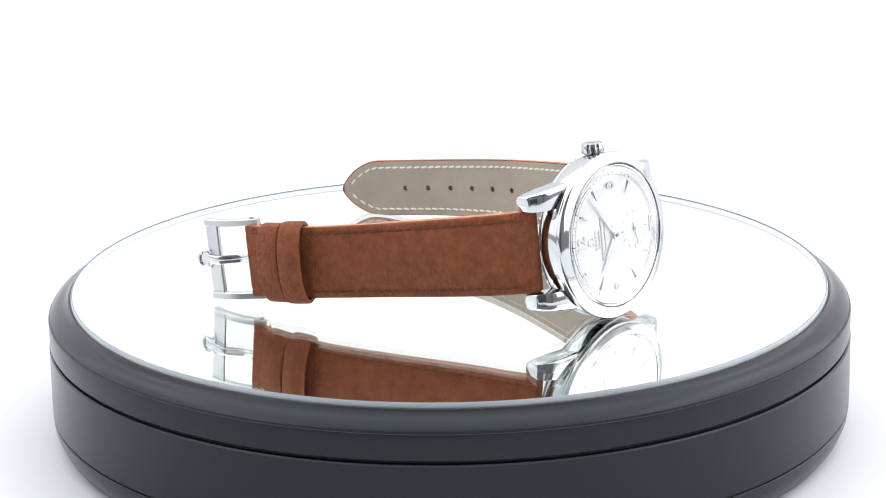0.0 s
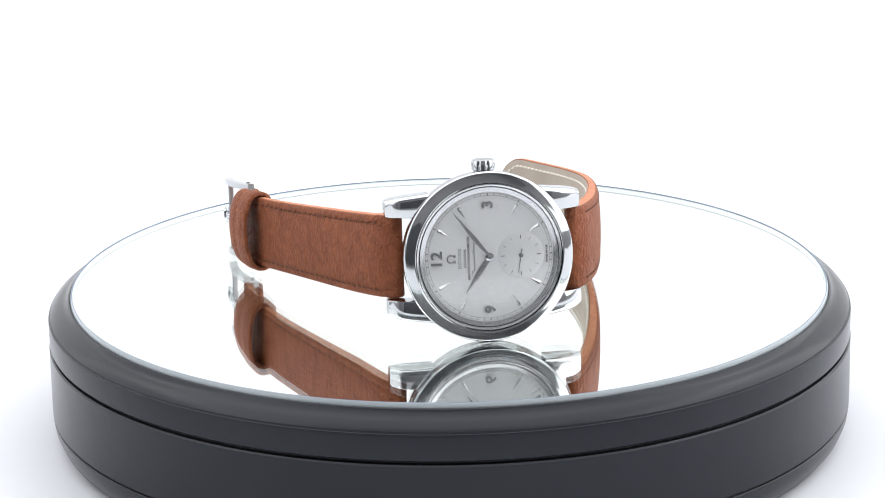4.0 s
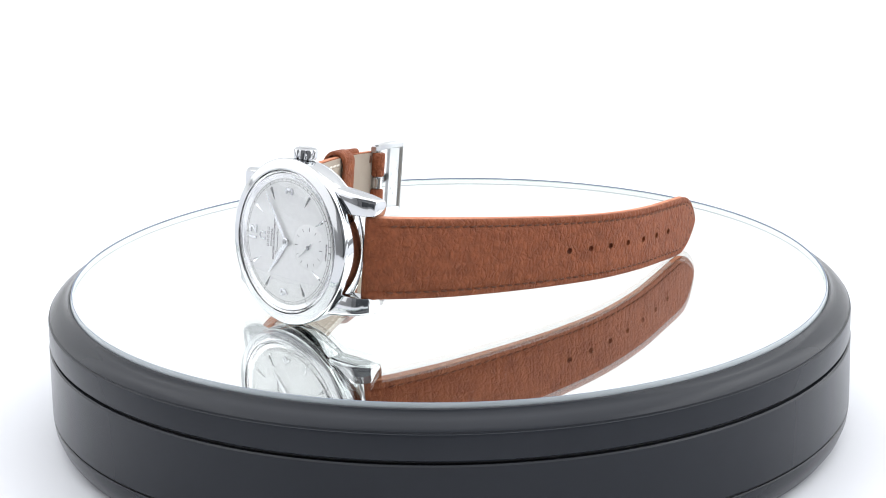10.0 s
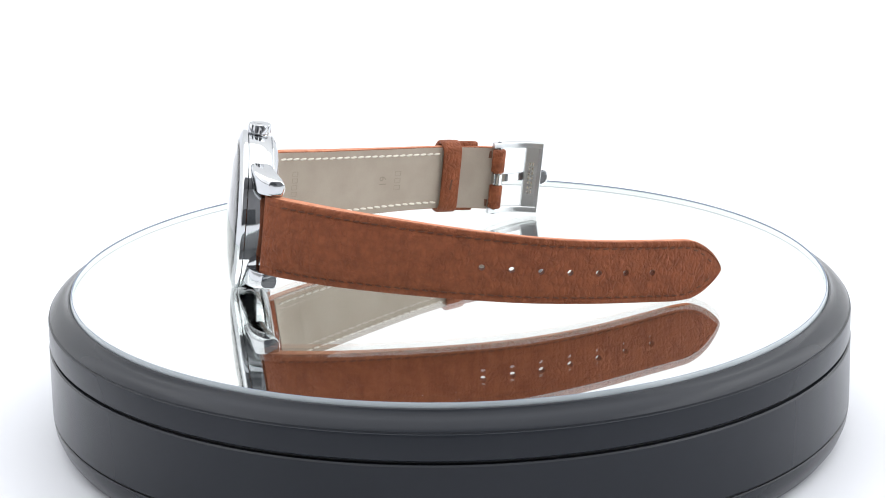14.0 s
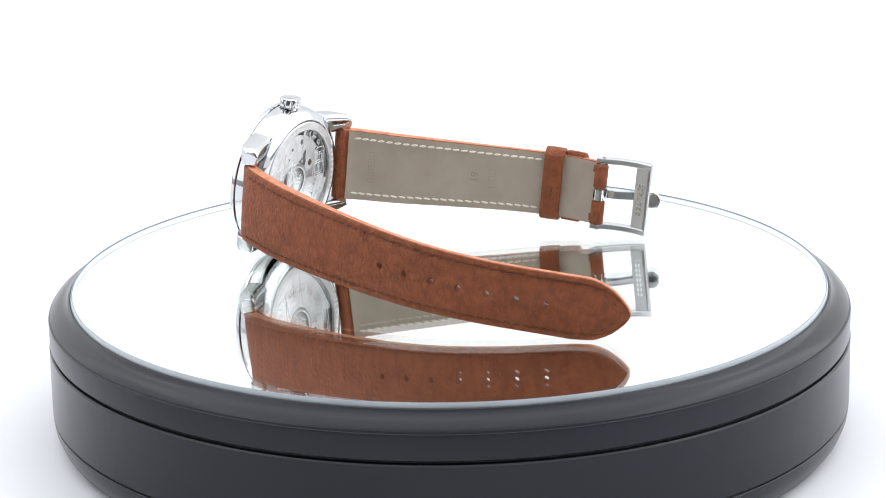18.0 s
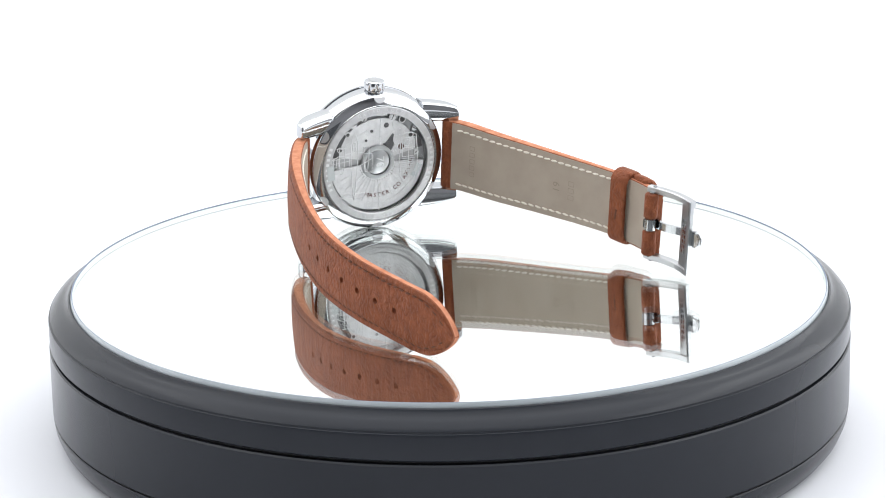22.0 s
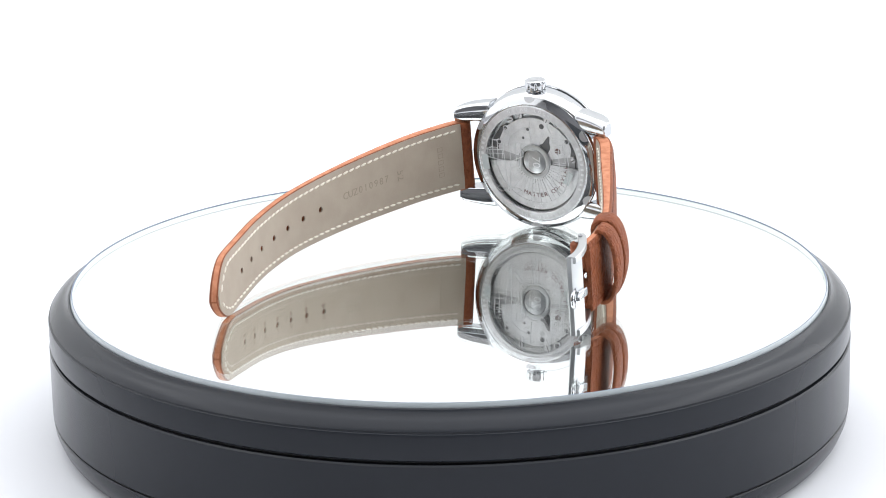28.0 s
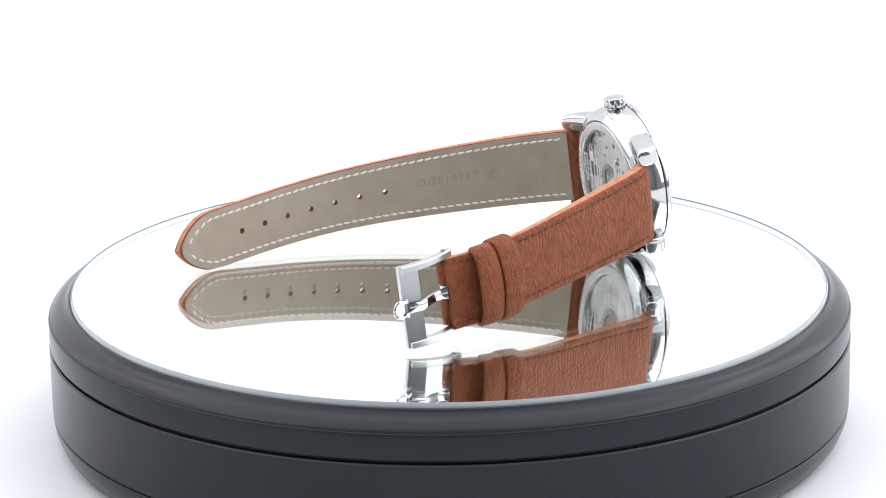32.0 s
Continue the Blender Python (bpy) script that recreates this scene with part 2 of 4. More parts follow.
def tube(points, r, seg=6, closed=False):
    """A round wire through points."""
    bm = bmesh.new()
    n = len(points)
    P = [Vector(p) for p in points]
    rings = []
    for i, p in enumerate(P):
        a = P[(i - 1) % n] if closed or i > 0 else p
        b = P[(i + 1) % n] if closed or i < n - 1 else p
        d = (b - a).normalized()
        u = d.cross(Vector((0.3, 0.2, 1.0))).normalized()
        v = d.cross(u)
        rings.append([bm.verts.new(p + r * (math.cos(2 * math.pi * k / seg) * u + math.sin(2 * math.pi * k / seg) * v)) for k in range(seg)])
    for i in range(n if closed else n - 1):
        a, b = rings[i], rings[(i + 1) % n]
        for k in range(seg):
            bm.faces.new((a[k], a[(k + 1) % seg], b[(k + 1) % seg], b[k]))
    if not closed:
        bm.faces.new(rings[0][::-1])
        bm.faces.new(rings[-1])
    return bm


# ---- the studio ----
def sweep():
    """White paper that runs forward as the table and turns up behind."""
    prof = [(-0.42, 0.0)] + [(0.95 + 0.35 * math.sin(a), 0.35 - 0.35 * math.cos(a)) for a in np.linspace(0, math.pi / 2, 16)] + [(1.30, 1.9)]
    return prof


TABLE_Z = -0.0365
paper = bmesh.new()
pr = sweep()
rows_ = [[paper.verts.new((x, y, z + TABLE_Z)) for x in np.linspace(-1.9, 1.9, 9)] for y, z in pr]
for a_, b_ in zip(rows_, rows_[1:]):
    for i_ in range(8):
        f_ = paper.faces.new((a_[i_], a_[i_ + 1], b_[i_ + 1], b_[i_]))
        # the flat table is plain paper, the upturned back emits light
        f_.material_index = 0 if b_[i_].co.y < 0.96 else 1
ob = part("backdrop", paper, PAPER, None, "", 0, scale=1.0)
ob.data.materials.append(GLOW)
tagged(ob, "seamless white paper sweep under and behind the turntable, made to glow at the back", "backdrop", kind="structure")


def wall(name, x0, x1, y0, y1, z0, z1, material, label):
    o = part(name, box(x0, x1, y0, y1, z0, z1), material, None, "", 0, scale=1.0)
    return tagged(o, label, "wall", kind="structure")


# enclosure added out of view; its tones set the steel's reflections and the bounce
wall("wall_west", -2.0, -1.92, -2.0, 1.4, -0.2, 1.95, PALEWALL, "unseen light grey wall added beside the paper sweep")
wall("wall_east", 1.92, 2.0, -2.0, 1.4, -0.2, 1.95, PALEWALL, "unseen light grey wall added beside the paper sweep")
wall("wall_south", -2.0, 2.0, -2.08, -2.0, -0.2, 1.95, WALL, "unseen grey wall added behind the camera")
# added out of view, only to darken what numerals and hands reflect
wall("reflection_panel", -0.98, 0.38, -1.995, -1.97, -0.2, 0.55, REFLECTDARK, "unseen low dark panel added behind the camera for dark reflections in the steel")
tagged(part("ceiling", box(-2.0, 2.0, -2.0, 1.4, 1.95, 2.0), WALL, None, "", 0, scale=1.0), "unseen grey ceiling added over the set", "ceiling", kind="structure")
tagged(part("floor", box(-2.0, 2.0, -2.0, 1.4, -0.25, -0.2), FLOOR, None, "", 0, scale=1.0), "unseen grey floor added under the table", "floor", kind="structure")

# ---- the turntable ----
turntable = tagged(new("turntable"), "round black plastic turntable with a mirror glass top", "turntable")
turntable.location = (0, 0, TABLE_Z)
TZ = -TABLE_Z / MM      # height of the datum above the table, mm


def tt(profile, seg=256, close=True):
    return lathe([(r, z + TZ) for r, z in profile], seg, close)


platter = part("platter", tt([(80, -3.3), (93.52, -3.3), (93.56, -0.9), (93.8, -0.75), (94.15, -0.9), (94.7, -1.6), (95.5, -2.15), (96.2, -2.4), (97.0, -2.85), (97.7, -3.35), (98.3, -3.9), (98.62, -4.28), (98.6, -4.42), (98.62, -4.65), (99.0, -4.8), (99.1, -5.2), (99.1, -10.5), (98.8, -10.85), (80, -10.85)]), BLACKPL, turntable, "glossy black rotating rim with a chamfered edge", 28)
part("mirror_backing", tt([(0, -3.0), (92.98, -3.0), (92.98, -3.15), (0, -3.15)]), SILVER, platter, "silvered mirror layer")
glass = part("glass_plate", tt([(0, 0.0), (93.0, 0.0)], 256, False), PLATEGLASS, platter, "thick clear glass plate", 0)
if glass.data.polygons[0].normal.z < 0:
    glass.data.flip_normals()
glass.visible_shadow = False
part("glass_rim", tt([(93.0, -0.01), (93.1, -0.01), (93.1, -3.2), (93.0, -3.2)]), GREENEDGE, platter, "pale green cut edge of the glass")
# added ring that draws the reflecting edge of the glass as a line
part("edge_line", tt([(93.0, 0.0), (93.02, 0.3), (93.22, 0.3), (93.22, -1.5), (93.11, -1.5), (93.11, 0.0)]), EDGELINE, platter, "thin grey-blue ring added for the reflection along the glass edge")
# matt ring whose pale colour replaces the edge's bright reflection
part("pale_edge", tt([(93.22, 0.28), (93.34, 0.05), (93.46, -0.4), (93.5, -0.9), (93.5, -3.25), (93.22, -3.25)]), PALEEDGE, platter, "pale ring coloured as the light caught in the polished glass edge", 40)
# the gap's shade is put into this ring's near-black colour
part("groove", tt([(97.9, -10.8), (97.9, -11.9), (90, -11.9), (90, -10.8)]), GROOVE, turntable, "near-black ring, coloured as the shade in the gap between rim and base")
part("base", tt([(98.9, -11.6), (99.25, -11.95), (99.4, -28.1), (99.2, -28.35), (85, -28.35), (85, -11.6)]), BLACKPL, turntable, "glossy black cylindrical base", 28)
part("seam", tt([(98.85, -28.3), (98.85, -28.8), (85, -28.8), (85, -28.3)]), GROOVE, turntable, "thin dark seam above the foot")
part("foot", tt([(99.15, -28.75), (99.35, -29.0), (99.1, -31.2), (98.2, -33.6), (96.8, -35.5), (95.1, -36.4), (92.5, -36.5), (60, -36.5), (60, -28.75)]), BLACKPL, turntable, "rounded black plastic foot", 28)


def dust(n, r0, r1, size, z, seed):
    """Scattered specks, each a tiny flat six-sided flake."""
    rd = random.Random(seed)
    bm = bmesh.new()
    for _ in range(n):
        r, a, q = math.sqrt(rd.uniform(r0 * r0, r1 * r1)), rd.uniform(0, 2 * math.pi), size * rd.uniform(0.5, 1.6)
        c = Vector((r * math.cos(a), r * math.sin(a), z))
        vs = [bm.verts.new(c + Vector((q * math.cos(t) * rd.uniform(0.6, 1.2), q * math.sin(t), 0))) for t in np.linspace(0, 2 * math.pi, 6, endpoint=False)]
        top = bm.verts.new(c + Vector((0, 0, q * 0.6)))
        for i in range(6):
            bm.faces.new((vs[i], vs[(i + 1) % 6], top))
        bm.faces.new(vs[::-1])
    return bm


tagged(part("dust", dust(90, 10, 92, 0.06, 0.01 + TZ, 4), THREADDUST, platter, "pale dust specks on the mirror"), kind="stuff")
tagged(part("dust", dust(26, 101, 190, 0.16, TABLE_Z / MM + 0.02, 9), SPECK, None, "tiny dark dust specks on the white paper"), category="dust", kind="stuff")

# ---- the wristwatch ----
# All parts share the case's axes: x to 3 o'clock, y to 12 o'clock, z out of the dial; the origin is the foot of the case.
FOOT = (R_CASE, 0, 0)
W0 = Matrix((X3, Y12, NRM)).transposed().to_4x4()
W0.translation = HUB - X3 * R_CASE * MM
watch = tagged(new("wristwatch"), "steel wristwatch with silver dial and tan leather strap on edge", "wristwatch")
watch.matrix_world = W0


def wp(name, bm, material, parent=None, label="", smooth=35):
    return part(name, bm, material, parent or watch, label, smooth, FOOT)


# case
wp("case_body", lathe([(18.9, -1.5), (19.2, -1.68), (19.28, -2.0), (19.28, -4.2), (19.2, -5.0), (19.02, -5.8), (18.76, -6.5), (18.42, -7.1), (18.1, -7.38), (17.5, -7.42), (14.05, -8.0), (14.05, -3.6), (15.25, -3.6), (15.25, -1.5)], 160), STEEL, None, "polished steel case band")
wp("bezel", lathe([(16.85, -1.3), (16.85, 0.22), (16.92, 0.36), (17.05, 0.42), (17.22, 0.42), (17.35, 0.37), (18.1, 0.13), (19.05, -0.20), (19.25, -0.3), (19.42, -0.5), (19.5, -0.75), (19.5, -1.42), (19.35, -1.55), (18.6, -1.6), (16.85, -1.6)], 192), STEEL, None, "wide sloping polished steel bezel", 24)
wp("inner_ring", lathe([(16.8, -0.62), (16.8, -1.5), (14.7, -1.5), (14.72, -0.78), (14.85, -0.72), (15.3, -0.69), (15.42, -0.62), (16.1, -0.55)], 160), REHAUT, None, "bright ring under the crystal", 30)
cry = wp("crystal", lathe([(0, 1.95), (3, 1.92), (6, 1.82), (9, 1.62), (12, 1.33), (14.4, 1.02), (15.7, 0.80), (16.3, 0.62), (16.62, 0.36), (16.74, 0.05), (16.74, -0.5), (15.95, -0.5), (15.8, -0.25), (15.3, -0.12), (13, 0.16), (9, 0.48), (5, 0.68), (0, 0.75)], 128), SAPPHIRE, None, "domed box sapphire crystal standing proud", 40)
cry.visible_shadow = False


# lugs
def lug(sx, sy):
    """A lug: a tapering bar that curves back towards the wrist, with a chamfered outer edge and a rounded tip."""
    bm = bmesh.new()
    st = []
    for k in range(17):
        u = k / 16
        y = 13.0 + 9.2 * u
        xo = 14.9 - 1.1 * u - 0.5 * u ** 5
        xi = 9.5
        top = -1.9 - 0.9 * u - 1.6 * u * u - 1.4 * u ** 9
        bot = -7.4 - 2.5 * u ** 1.2
        sec = [(xi, bot + 0.75), (xi + 0.2, bot + 0.5), (xi + 1.1, bot + 0.15), (xi + 2.0, bot), (xo - 1.0, bot + 0.12), (xo - 0.35, bot + 0.5), (xo, bot + 1.15)]
        sec += [(xo - 1.15 + 1.15 * math.cos(a), top - 1.15 + 1.15 * math.sin(a)) for a in np.linspace(0, math.pi / 2, 7)]
        sec += [(xi + 0.25, top), (xi + 0.07, top - 0.07), (xi, top - 0.25)]
        st.append([(x, y, z) for x, z in sec])
    mx, mz = (xi + xo) / 2, (top + bot) / 2
    for dy, q in ((0.16, 0.04), (0.3, 0.13), (0.36, 0.24)):        # the tip rounds off
        st.append([(x + (mx - x) * q, y + dy, z + (mz - z) * q) for x, y, z in st[16]])
    rings = [[bm.verts.new((sx * x, sy * y, z)) for x, y, z in r] for r in st]
    n = len(st[0])
    for a, b in zip(rings, rings[1:]):
        for i in range(n):
            bm.faces.new((a[i], a[(i + 1) % n], b[(i + 1) % n], b[i]))
    bm.faces.new(rings[0])
    bm.faces.new(rings[-1])
    return bm


for sx in (1, -1):
    for sy in (1, -1):
        wp("lug", lug(sx, sy), STEEL, None, "polished steel lug")

# crown
def crown_bm():
    bm = bmesh.new()
    seg, prof = 120, [(2.1, 18.2), (2.1, 19.25), (2.5, 19.35), (2.8, 19.6), (2.8, 21.3), (2.65, 21.65), (2.0, 21.92), (0.0, 22.0)]
    rings = []
    for k, (r, h) in enumerate(prof):
        ring = []
        for i in range(seg):
            a = 2 * math.pi * i / seg
            f = 1 - (0.09 * abs(math.sin(4.5 * a)) ** 9 if k in (3, 4) else 0.05 * abs(math.sin(4.5 * a)) ** 7 if k in (2, 5) else 0)
            ring.append(bm.verts.new((h, r * f * math.cos(a), -4.3 + r * f * math.sin(a))) if r else None)
        rings.append(ring)
    tipv = bm.verts.new((prof[-1][1], 0, -4.3))
    for a, b in zip(rings[:-1], rings[1:]):
        for i in range(seg):
            j = (i + 1) % seg
            if b[0] is None:
                bm.faces.new((a[i], a[j], tipv))
            else:
                bm.faces.new((a[i], a[j], b[j], b[i]))
    bm.faces.new(rings[0])
    return bm


crown = wp("crown", crown_bm(), STEEL, None, "fluted polished steel crown", 38)
wp("crown_cap", moved(lathe([(0, 0.10), (1.2, 0.08), (1.5, 0.0), (1.5, -0.2), (0, -0.2)], 40), Matrix.Translation((22.0, 0, -4.3)) @ Matrix.Rotation(math.pi / 2, 4, "Y")), SATIN, crown, "raised round emblem on the crown")

# dial
DZ = -0.75
dial = wp("dial", lathe([(0, DZ), (14.95, DZ), (14.95, DZ - 0.5), (0, DZ - 0.5)], 128), DIAL, None, "silver-white opaline dial")
SUBY = -7.28
wp("subdial", joined(moved(lathe([(0, 0.03), (5.3, 0.03), (5.36, 0.0), (5.36, -0.1), (0, -0.1)], 96), Matrix.Translation((0, SUBY, DZ)))), DIAL, dial, "small seconds subdial, slightly set off")


def tick(r0, r1, w, ang, cx=0, cy=0, z=DZ):
    return moved(box(-w / 2, w / 2, r0, r1, z + 0.005, z + 0.04), Matrix.Translation((cx, cy, 0)) @ Matrix.Rotation(radians(-ang), 4, "Z"))


trk = [lathe([(r, DZ + 0.03), (r + 0.05, DZ + 0.03), (r + 0.05, DZ), (r, DZ)], 160) for r in (13.95, 14.5)]
wp("minute_track", joined(*trk), PRINT, dial, "black railway minute track", 0)
for k in range(60):
    wp("minute_tick", tick(14.0, 14.5, 0.09 if k % 5 else 0.20, 6 * k), PRINT, dial, "", 0)
for k in range(12):
    wp("subdial_tick", tick(3.75 if k % 3 == 0 else 3.85, 4.6, 0.16 if k % 3 == 0 else 0.09, 30 * k, 0, SUBY, DZ + 0.03), PRINT, dial, "", 0)


def index_bm(ang):
    """A faceted wedge marker with its point to the centre."""
    bm = bmesh.new()
    c = [(0, 10.2), (0.46, 13.3), (0, 13.5), (-0.46, 13.3)]
    lo = [bm.verts.new((x, y, DZ)) for x, y in c]
    m0, m1 = bm.verts.new((0, 10.4, DZ + 0.12)), bm.verts.new((0, 13.2, DZ + 0.42))
    for f in ((lo[0], lo[1], m1, m0), (lo[1], lo[2], m1), (lo[2], lo[3], m1), (lo[3], lo[0], m0, m1)):
        bm.faces.new(f)
    bm.faces.new(lo[::-1])
    return moved(bm, Matrix.Rotation(radians(-ang), 4, "Z"))


for hr in (1, 2, 4, 5, 7, 8, 10, 11):
    wp("hour_marker", index_bm(30 * hr), STEEL, dial, "faceted polished steel hour marker", 0)
for s_, x_, y_, sz in (("12", 0, 11.9, 3.6), ("3", 11.93, 0, 3.4), ("9", -11.93, 0, 3.4)):
    wp("numeral", moved(text_bm(s_, sz, 0.35, 0.07), Matrix.Translation((x_, y_, DZ + 0.17)) @ Matrix.Scale(1.12, 4, (1, 0, 0))), STEEL, dial, "applied polished steel numeral " + s_, 0)


def line_text(s, size, y, sx=1.0, x=0.0):
    return moved(text_bm(s, size, 0.03, 0.022), Matrix.Translation((x, y, DZ + 0.02)) @ Matrix.Scale(sx, 4, (1, 0, 0)))


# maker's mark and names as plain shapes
wp("emblem", joined(tube([(0.85 * math.cos(a), 8.75 + 0.85 * math.sin(a), DZ + 0.1) for a in np.linspace(-1.0, math.pi + 1.0, 22)], 0.16),
   box(-1.0, -0.32, 7.72, 7.98, DZ, DZ + 0.2), box(0.32, 1.0, 7.72, 7.98, DZ, DZ + 0.2)), STEEL, dial, "applied polished steel emblem")
wp("maker_name_bar", joined(*[box(-2.3 + 0.98 * k + x0, -2.3 + 0.98 * k + x1, 6.42 + y0, 6.42 + y1, DZ, DZ + 0.03) for k in range(5) for x0, x1, y0, y1 in ((0, 0.1, 0, 0.66), (0.5, 0.6, 0, 0.66), (0.1, 0.5, 0.57, 0.66), (0.1, 0.5, 0, 0.09))]), PRINT, dial, "row of small hollow black printed bars", 0)
wp("dial_text", line_text("CO-AXIAL", 0.8, 5.55, 1.15), PRINT, dial, "small black printed words", 0)
wp("dial_text", line_text("MASTER CHRONOMETER", 0.8, 4.68, 1.1), PRINT, dial, "small black printed words", 0)
wp("model_name_bar", tube([(-3.7 + 0.108 * k, 3.42 + 0.17 * math.sin(k * 1.25) + (0.5 if k < 7 else 0.3 if 44 < k < 49 else 0), DZ + 0.03) for k in range(70)], 0.065, 5), PRINT, dial, "black printed script line")
wp("dial_text", moved(text_bm("SWISS MADE", 0.58, 0.03, 0.02), Matrix.Translation((0, -13.25, DZ + 0.02)) @ Matrix.Scale(1.2, 4, (1, 0, 0))), PRINT, dial, "tiny black printed words", 0)

# hands
def hand_bm(length, width, tail, z, belly=0.42):
    bm = bmesh.new()
    c = [(0, -tail), (width * 0.42, 0), (width / 2, length * belly), (width * 0.22, length * 0.8), (0.03, length), (-0.03, length), (-width * 0.22, length * 0.8), (-width / 2, length * belly), (-width * 0.42, 0)]
    lo = [bm.verts.new((x, y, z)) for x, y in c]
    ridge = [bm.verts.new((0, y, z + 0.03)) for y in (-tail * 0.7, 0, length * belly, length * 0.8, length * 0.985)]
    pairs_ = [(0, 1, 0, 1), (1, 2, 1, 2), (2, 3, 2, 3), (3, 4, 3, 4)]
    for a, b, r0, r1 in pairs_:
        bm.faces.new((lo[a], lo[b], ridge[r1], ridge[r0]))
        bm.faces.new((lo[-a % 9], lo[-b % 9], ridge[r1], ridge[r0]))
    bm.faces.new((lo[4], lo[5], ridge[4]))
    bm.faces.new(lo[::-1])
    return bm


def boss(r, z0, z1):
    return lathe([(0, z1), (r * 0.75, z1), (r, z1 - 0.08), (r, z0), (0, z0)], 40)


hour_hand = part("hour_hand", joined(hand_bm(10.1, 1.3, 0.9, 0.0), boss(1.0, -0.02, 0.25)), STEEL, watch, "polished leaf-shaped hour hand", 20)
minute_hand = part("minute_hand", joined(hand_bm(13.6, 1.0, 0.9, 0.0), boss(0.95, -0.02, 0.25)), STEEL, watch, "long polished leaf-shaped minute hand", 20)
part("pinion", boss(0.45, 0.2, 0.5), DARKSTEEL, minute_hand, "hand pinion cap")
seconds_hand = part("seconds_hand", joined(prism([(-0.13, -1.5), (0.13, -1.5), (0.10, 0), (0.05, 4.1), (-0.05, 4.1), (-0.10, 0)], 0, 0.08), boss(0.5, -0.02, 0.2)), DARKSTEEL, watch, "slim dark small seconds hand", 20)

# case back, seen from behind
BZ = -9.0
BACKM = Matrix(((0, 1, 0, 0), (1, 0, 0, 0), (0, 0, -1, 0), (0, 0, 0, 1)))     # drawn as seen from behind, crown up
back = wp("case_back", lathe([(13.8, -7.3), (18.2, -7.3), (18.38, -7.45), (18.38, -7.62), (18.2, -7.8), (16.5, -8.72), (16.3, -8.78), (16.15, -8.74), (16.05, -8.64), (15.85, -8.64), (15.85, -8.1), (13.8, -8.1)], 160), STEEL, None, "polished steel case back ring with engraved words", 25)
wp("text_ring", lathe([(15.84, -8.2), (15.84, -8.7), (15.7, -8.86), (14.3, BZ), (13.95, BZ - 0.05), (13.8, BZ + 0.1), (13.8, -8.2)], 160), BRUSHED, back, "brushed ring with engraved words", 25)
for k in range(6):
    half = prism([(-1.55 * math.sin(t), 1.55 * math.cos(t)) for t in np.linspace(0, math.pi, 20)], -0.04, 0.04)
    wp("key_recess", moved(half, Matrix.Rotation(math.pi / 3 * k, 4, "Z") @ Matrix.Translation((18.1, 0, -7.855)) @ Matrix.Rotation(radians(-28.4), 4, "Y")), BASEPLATE, back, "half-moon key recess", 0)
bglass = wp("back_crystal", lathe([(0, BZ - 0.1), (13.3, BZ - 0.05), (13.75, BZ + 0.1)], 128, False), GLASS, back, "clear sapphire display back", 40)
bglass.visible_shadow = False


def back_arc(s, radius, mid, size, z, step, feet_out):
    return moved(arc_text(s, radius, mid, size, 0, step, feet_out, False), Matrix.Translation((0, 0, z)) @ BACKM)


wp("engraving", back_arc("LIMITED EDITION", 14.95, 180, 1.2, BZ, 5.0, False), WHITEPRINT, back, "engraved words", 0)
wp("engraving", back_arc("NAIAD LOCK", 14.95, 0, 1.2, BZ, 5.2, False), WHITEPRINT, back, "engraved words", 0)
for k in range(9):
    for sd in (0, math.pi):
        a = radians(-22 + 5.5 * k) + sd
        wp("engraved_bar", moved(box(-0.32, 0.32, -0.42, 0.42, BZ - 0.03, BZ + 0.05), Matrix.Rotation(a, 4, "Z") @ Matrix.Translation((0, 14.95, 0))), WHITEPRINT, back, "", 0)
wp("number_bar", moved(box(-1.0, 1.0, -2.0, 2.0, BZ - 0.06, BZ + 0.02), Matrix.Translation((-1.0, -13.9, 0)) @ Matrix.Rotation(radians(84), 4, "Z")), PATCH, back, "pale plain bar", 0)
MZ = -6.6
move = wp("movement", lathe([(0, MZ), (11.6, MZ), (11.6, MZ + 0.5), (13.95, MZ + 0.5), (13.95, MZ + 1.0), (0, MZ + 1.0)], 96), BASEPLATE, None, "rhodium plated movement behind the display back")
wp("movement_ring", lathe([(12.2, MZ + 0.4), (13.75, MZ + 0.1), (13.75, MZ - 1.2), (13.98, MZ - 1.2), (13.98, MZ + 0.48)], 96), SATIN, move, "grey inner ring of the case")


def sector(r0, r1, a0, a1, z0, z1, n=40):
    """A slice of a disc between two angles, as seen from behind."""
    pts = [(r1 * math.cos(a), r1 * math.sin(a)) for a in np.linspace(radians(a0), radians(a1), n)]
    pts += [(r0 * math.cos(a), r0 * math.sin(a)) for a in np.linspace(radians(a1), radians(a0), n)]
    return moved(prism(pts, -z0, -z1), BACKM)


# bridges, with sunray stripes that catch the light one by one
wp("bridge", sector(4.6, 12.0, 12, 168, MZ, MZ - 0.35), PLATE, move, "striped upper bridge")
for k in range(22):
    a = radians(188 + 7.8 * k)
    wp("stripe", moved(prism([(-0.25, 4.7), (0.25, 4.7), (0.72, 12.4), (-0.72, 12.4)], -0.1, 0.06), BACKM @ Matrix.Rotation(a - math.pi / 2, 4, "Z") @ Matrix.Translation((0, 0, 0.82 - MZ)) @ Matrix.Rotation(radians(3.2 if k % 2 else -3.2), 4, "Y")), PLATE, move, "", 0)
rotor = wp("rotor", joined(sector(4.4, 13.2, 184, 356, MZ - 0.35, MZ - 0.8), sector(11.4, 13.3, 184, 356, MZ - 0.8, MZ - 1.0)), PLATE, move, "satin oscillating weight")
